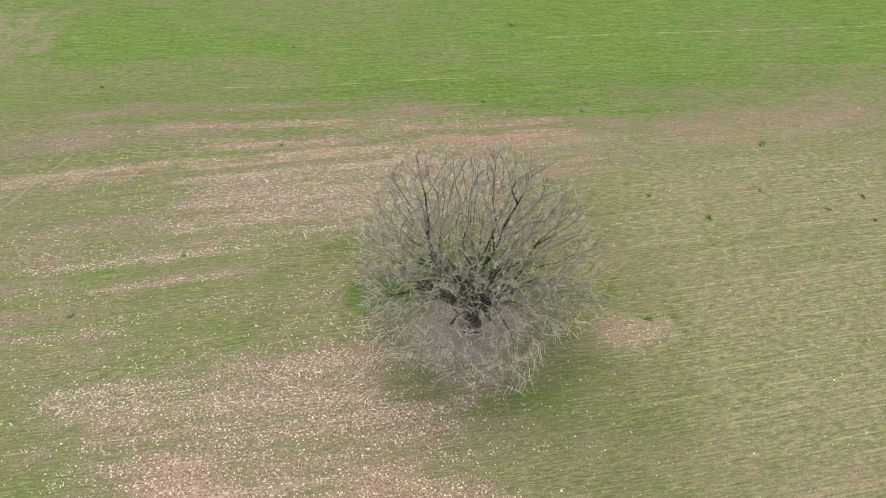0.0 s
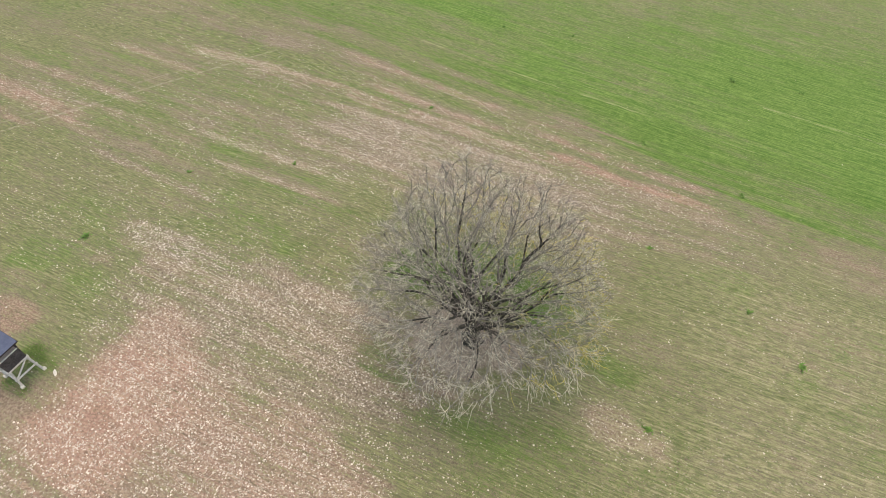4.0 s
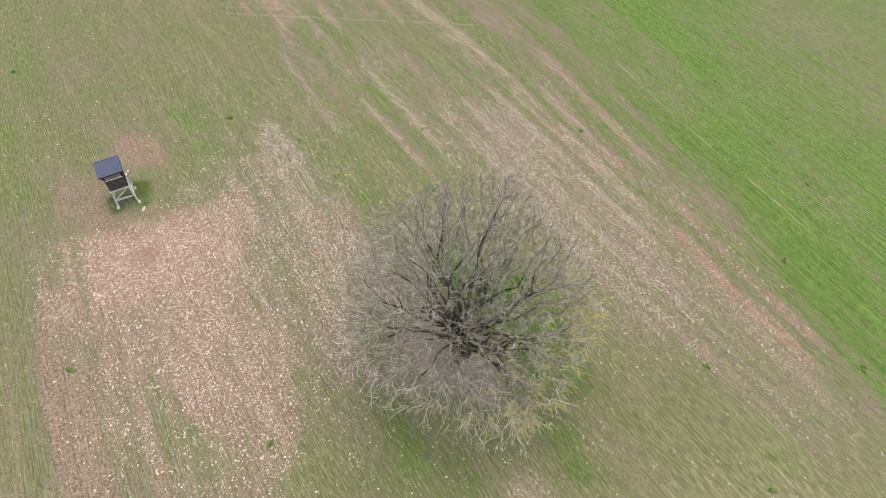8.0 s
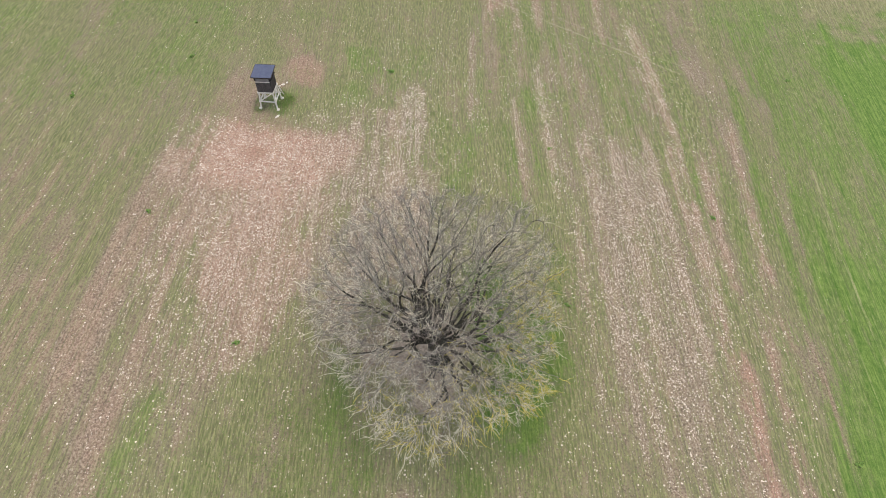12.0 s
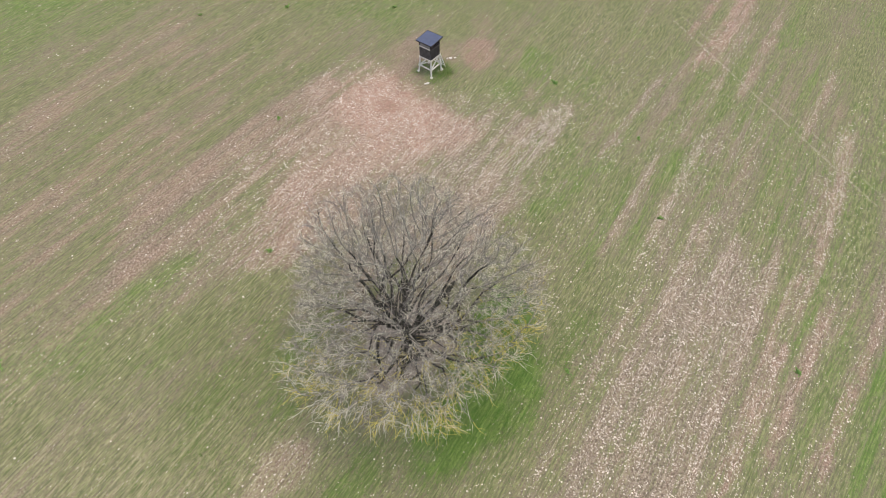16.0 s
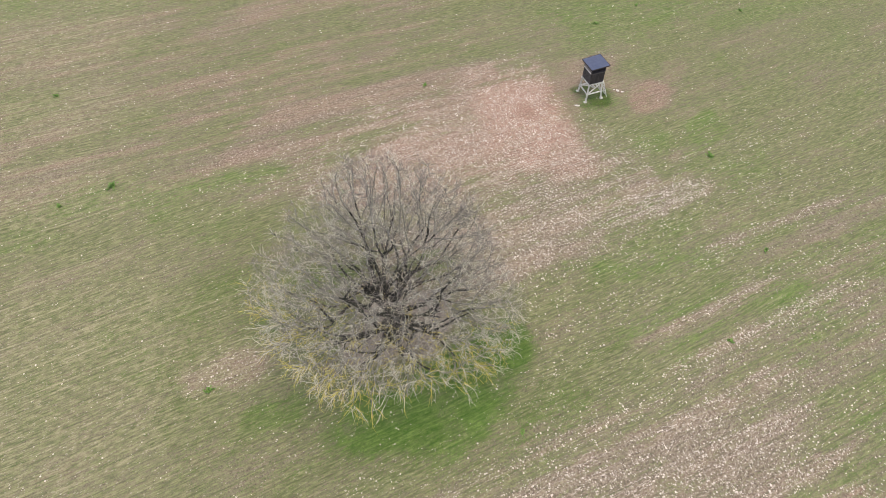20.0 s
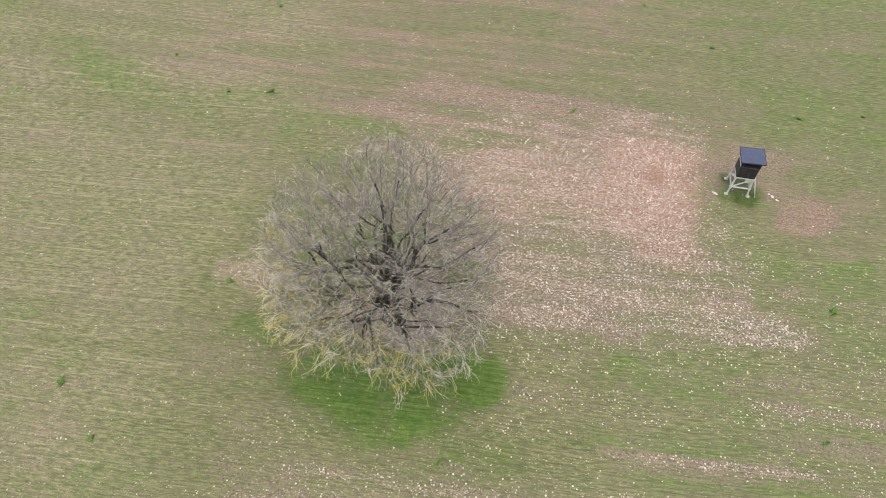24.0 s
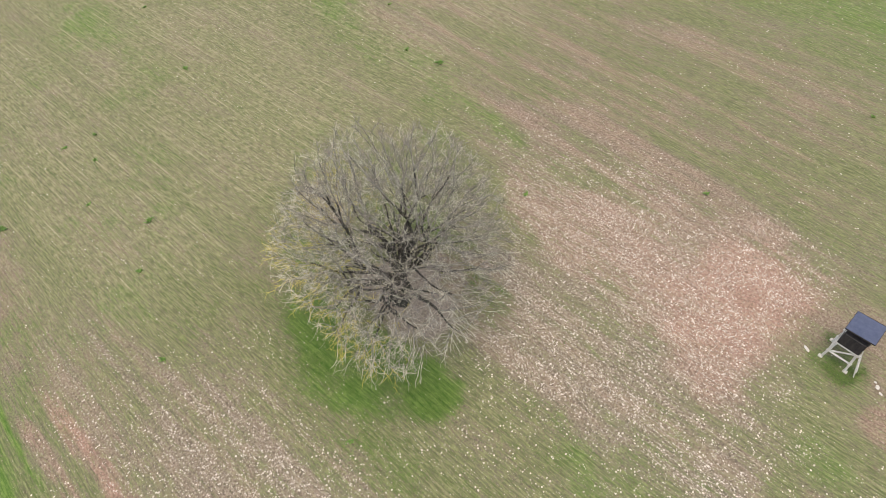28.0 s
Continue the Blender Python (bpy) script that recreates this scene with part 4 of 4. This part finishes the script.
def build_tall_grass():
    tufts = [(-26.3, -16.5), (-26.7, -16.8), (-25.8, -16.4), (-26.4, -17.3), (-25.1, -16.5), (-26.8, -17.6), (-25.3, -17.1), (-26.2, -16.1), (-24.3, -18.7), (-25.5, -18.8), (-24.1, -16.5)]
    vs, fs, count = [], [], 0
    for k, (x, y) in enumerate(tufts):
        v, f = tuft_mesh(300 + k, 0.22)
        vs.append(v + np.array([[x, y, ground_z(x, y) - 0.01]]))
        fs.append(f + count)
        count += len(v)
    ob = mesh_object("tall_grass", np.concatenate(vs), np.concatenate(fs), [TUFT])
    return tagged(ob, "tall fresh green grass round the feet of the hide", "grass", kind="stuff")


build_tall_grass()


def chunk(name, x, y, size, turn, seed):
    rng = random.Random(seed)
    bm = bmesh.new()
    bmesh.ops.create_icosphere(bm, subdivisions=2, radius=1.0)
    for v in bm.verts:
        k = 1 + 0.35 * (noise.noise(v.co * 1.3 + Vector((seed, 0, 0))))
        v.co = Vector((v.co.x * size[0] * k, v.co.y * size[1] * k, v.co.z * size[2] * k))
    me = bpy.data.meshes.new(name)
    bm.to_mesh(me)
    bm.free()
    me.materials.append(PAD)
    ob = new(name, me)
    ob.matrix_world = pose(x, y, ground_z(x, y) + size[2] * 0.55, 0, 0, turn)
    return tagged(ob, "pale flat limestone slab lying on bare soil", "stone", "slabs beside the hide")


chunk("stone_slab", -23.5, -16.8, (0.30, 0.11, 0.06), -30, 3)
chunk("stone_slab", -28.1, -17.3, (0.13, 0.20, 0.06), 20, 5)
chunk("stone_slab", -28.45, -17.0, (0.09, 0.14, 0.05), 60, 8)
chunk("stone_slab", -27.85, -17.55, (0.10, 0.08, 0.05), 0, 9)


def scatter(n, seed, density, x0, x1, y0, y1):
    """n random places, kept with the chance that density gives them."""
    rng = np.random.default_rng(seed)
    x, y = rng.uniform(x0, x1, n), rng.uniform(y0, y1, n)
    much = density(x, y)
    keep = rng.random(n) < much
    return x[keep], y[keep], rng, much[keep]


def build_stones():
    x, y, rng, thick = scatter(820000, 21, lambda a, b: np.clip(field(a, b)[0] ** 1.1, 0, 1), -44, 15, -29, 28)
    xo, yo, _, few = scatter(200000, 22, lambda a, b: np.clip(1.9 * field(a, b)[0], 0, 1) * ~((a > -44) & (a < 15) & (b > -29) & (b < 28)), -62, 46, -52, 33)
    x, y, thick = np.concatenate([x, xo]), np.concatenate([y, yo]), np.concatenate([thick, few * 0.4])
    # the harrow drew them together in some of the rows more than in others
    row = row_line(x, y)
    likes = value_noise(x * 0.18, np.round(row / 0.28) * 7.0, 23)
    keep = rng.random(len(x)) < 0.30 + 0.85 * smooth(0.25, 0.75, likes)
    x, y, row, thick = x[keep], y[keep], row[keep], thick[keep]
    n = len(x)
    turned = headland(x, y) > 0.5
    y = y + np.where(~turned & (rng.random(n) < 0.88), 0.92, 0.0) * (np.round(row / 0.28) * 0.28 - row)
    x = x + np.where(turned & (rng.random(n) < 0.55), 0.8, 0.0) * (np.round(x / 0.28) * 0.28 - x)
    s = np.clip(rng.lognormal(-3.9, 0.36, n), 0.012, 0.052) * np.clip(0.66 + 0.55 * thick, 0.66, 1.1)
    k = 4
    ang = (2 * np.pi * np.arange(k) / k)[None, :] + rng.uniform(-0.4, 0.4, (n, k))
    rr = s[:, None] * rng.uniform(0.7, 1.5, (n, k))
    long = rng.uniform(0.3, 0.8, n)[:, None]
    turn = np.where(turned, 1.57, 0.0)[:, None] + rng.normal(0, 0.55, n)[:, None]
    u, v = np.cos(ang) * rr, np.sin(ang) * rr * long
    z = ground_z(x, y)
    foot = np.stack([x[:, None] + u * np.cos(turn) - v * np.sin(turn), y[:, None] + u * np.sin(turn) + v * np.cos(turn), z[:, None] - 0.012 + 0 * u], axis=2)
    peak = np.stack([x + rng.normal(0, 0.25, n) * s, y + rng.normal(0, 0.25, n) * s, z + 0.014 + s * rng.uniform(0.4, 0.9, n)], axis=1)[:, None, :]
    verts = np.concatenate([foot, peak], axis=1).reshape(-1, 3)
    b = (np.arange(n) * 5)[:, None]
    tris = np.concatenate([b + np.array([[i, (i + 1) % 4, 4]]) for i in range(4)])
    ob = mesh_object("field_stones", verts, tris, [STONE])
    return tagged(ob, "countless pale limestone pieces strewn over the soil", "stones", kind="stuff")


def build_grass():
    def dens(a, b):
        st, lu, re, dr, li, ba = field(a, b)
        return np.clip(0.10 + 0.9 * lu - 0.25 * st - 0.2 * ba, 0.02, 1) * (1 - 0.8 * li)
    xs, ys = [], []
    x, y, rng, _ = scatter(150000, 33, dens, -45, 45, -40, 34)
    x2, y2, _, _ = scatter(130000, 34, lambda a, b: dens(a, b) * (np.hypot(a, b) < 17), -17, 17, -17, 17)
    x, y = np.concatenate([x, x2]), np.concatenate([y, y2])
    y = np.where(rng.random(len(y)) < 0.75, np.round(y / 0.14) * 0.14 + rng.normal(0, 0.02, len(y)), y)
    n, k = len(x), 3
    az = rng.uniform(0, 6.28, (n, k))
    h = rng.uniform(0.05, 0.12, (n, k))
    lean = rng.uniform(0.4, 1.3, (n, k))
    z = ground_z(x, y)[:, None]
    px, py = x[:, None] + rng.normal(0, 0.025, (n, k)), y[:, None] + rng.normal(0, 0.02, (n, k))
    w = 0.012
    a = np.stack([px - np.sin(az) * w, py + np.cos(az) * w, z - 0.01 + 0 * az], axis=2)
    b = np.stack([px + np.sin(az) * w, py - np.cos(az) * w, z - 0.01 + 0 * az], axis=2)
    t = np.stack([px + np.cos(az) * h * lean, py + np.sin(az) * h * lean, z + h], axis=2)
    verts = np.stack([a, b, t], axis=2).reshape(-1, 3)
    ob = mesh_object("grass", verts, np.arange(n * k * 3).reshape(-1, 3), [BLADE])
    return tagged(ob, "short young green grass blades in sown rows", "grass", kind="stuff")


build_stones()
build_grass()
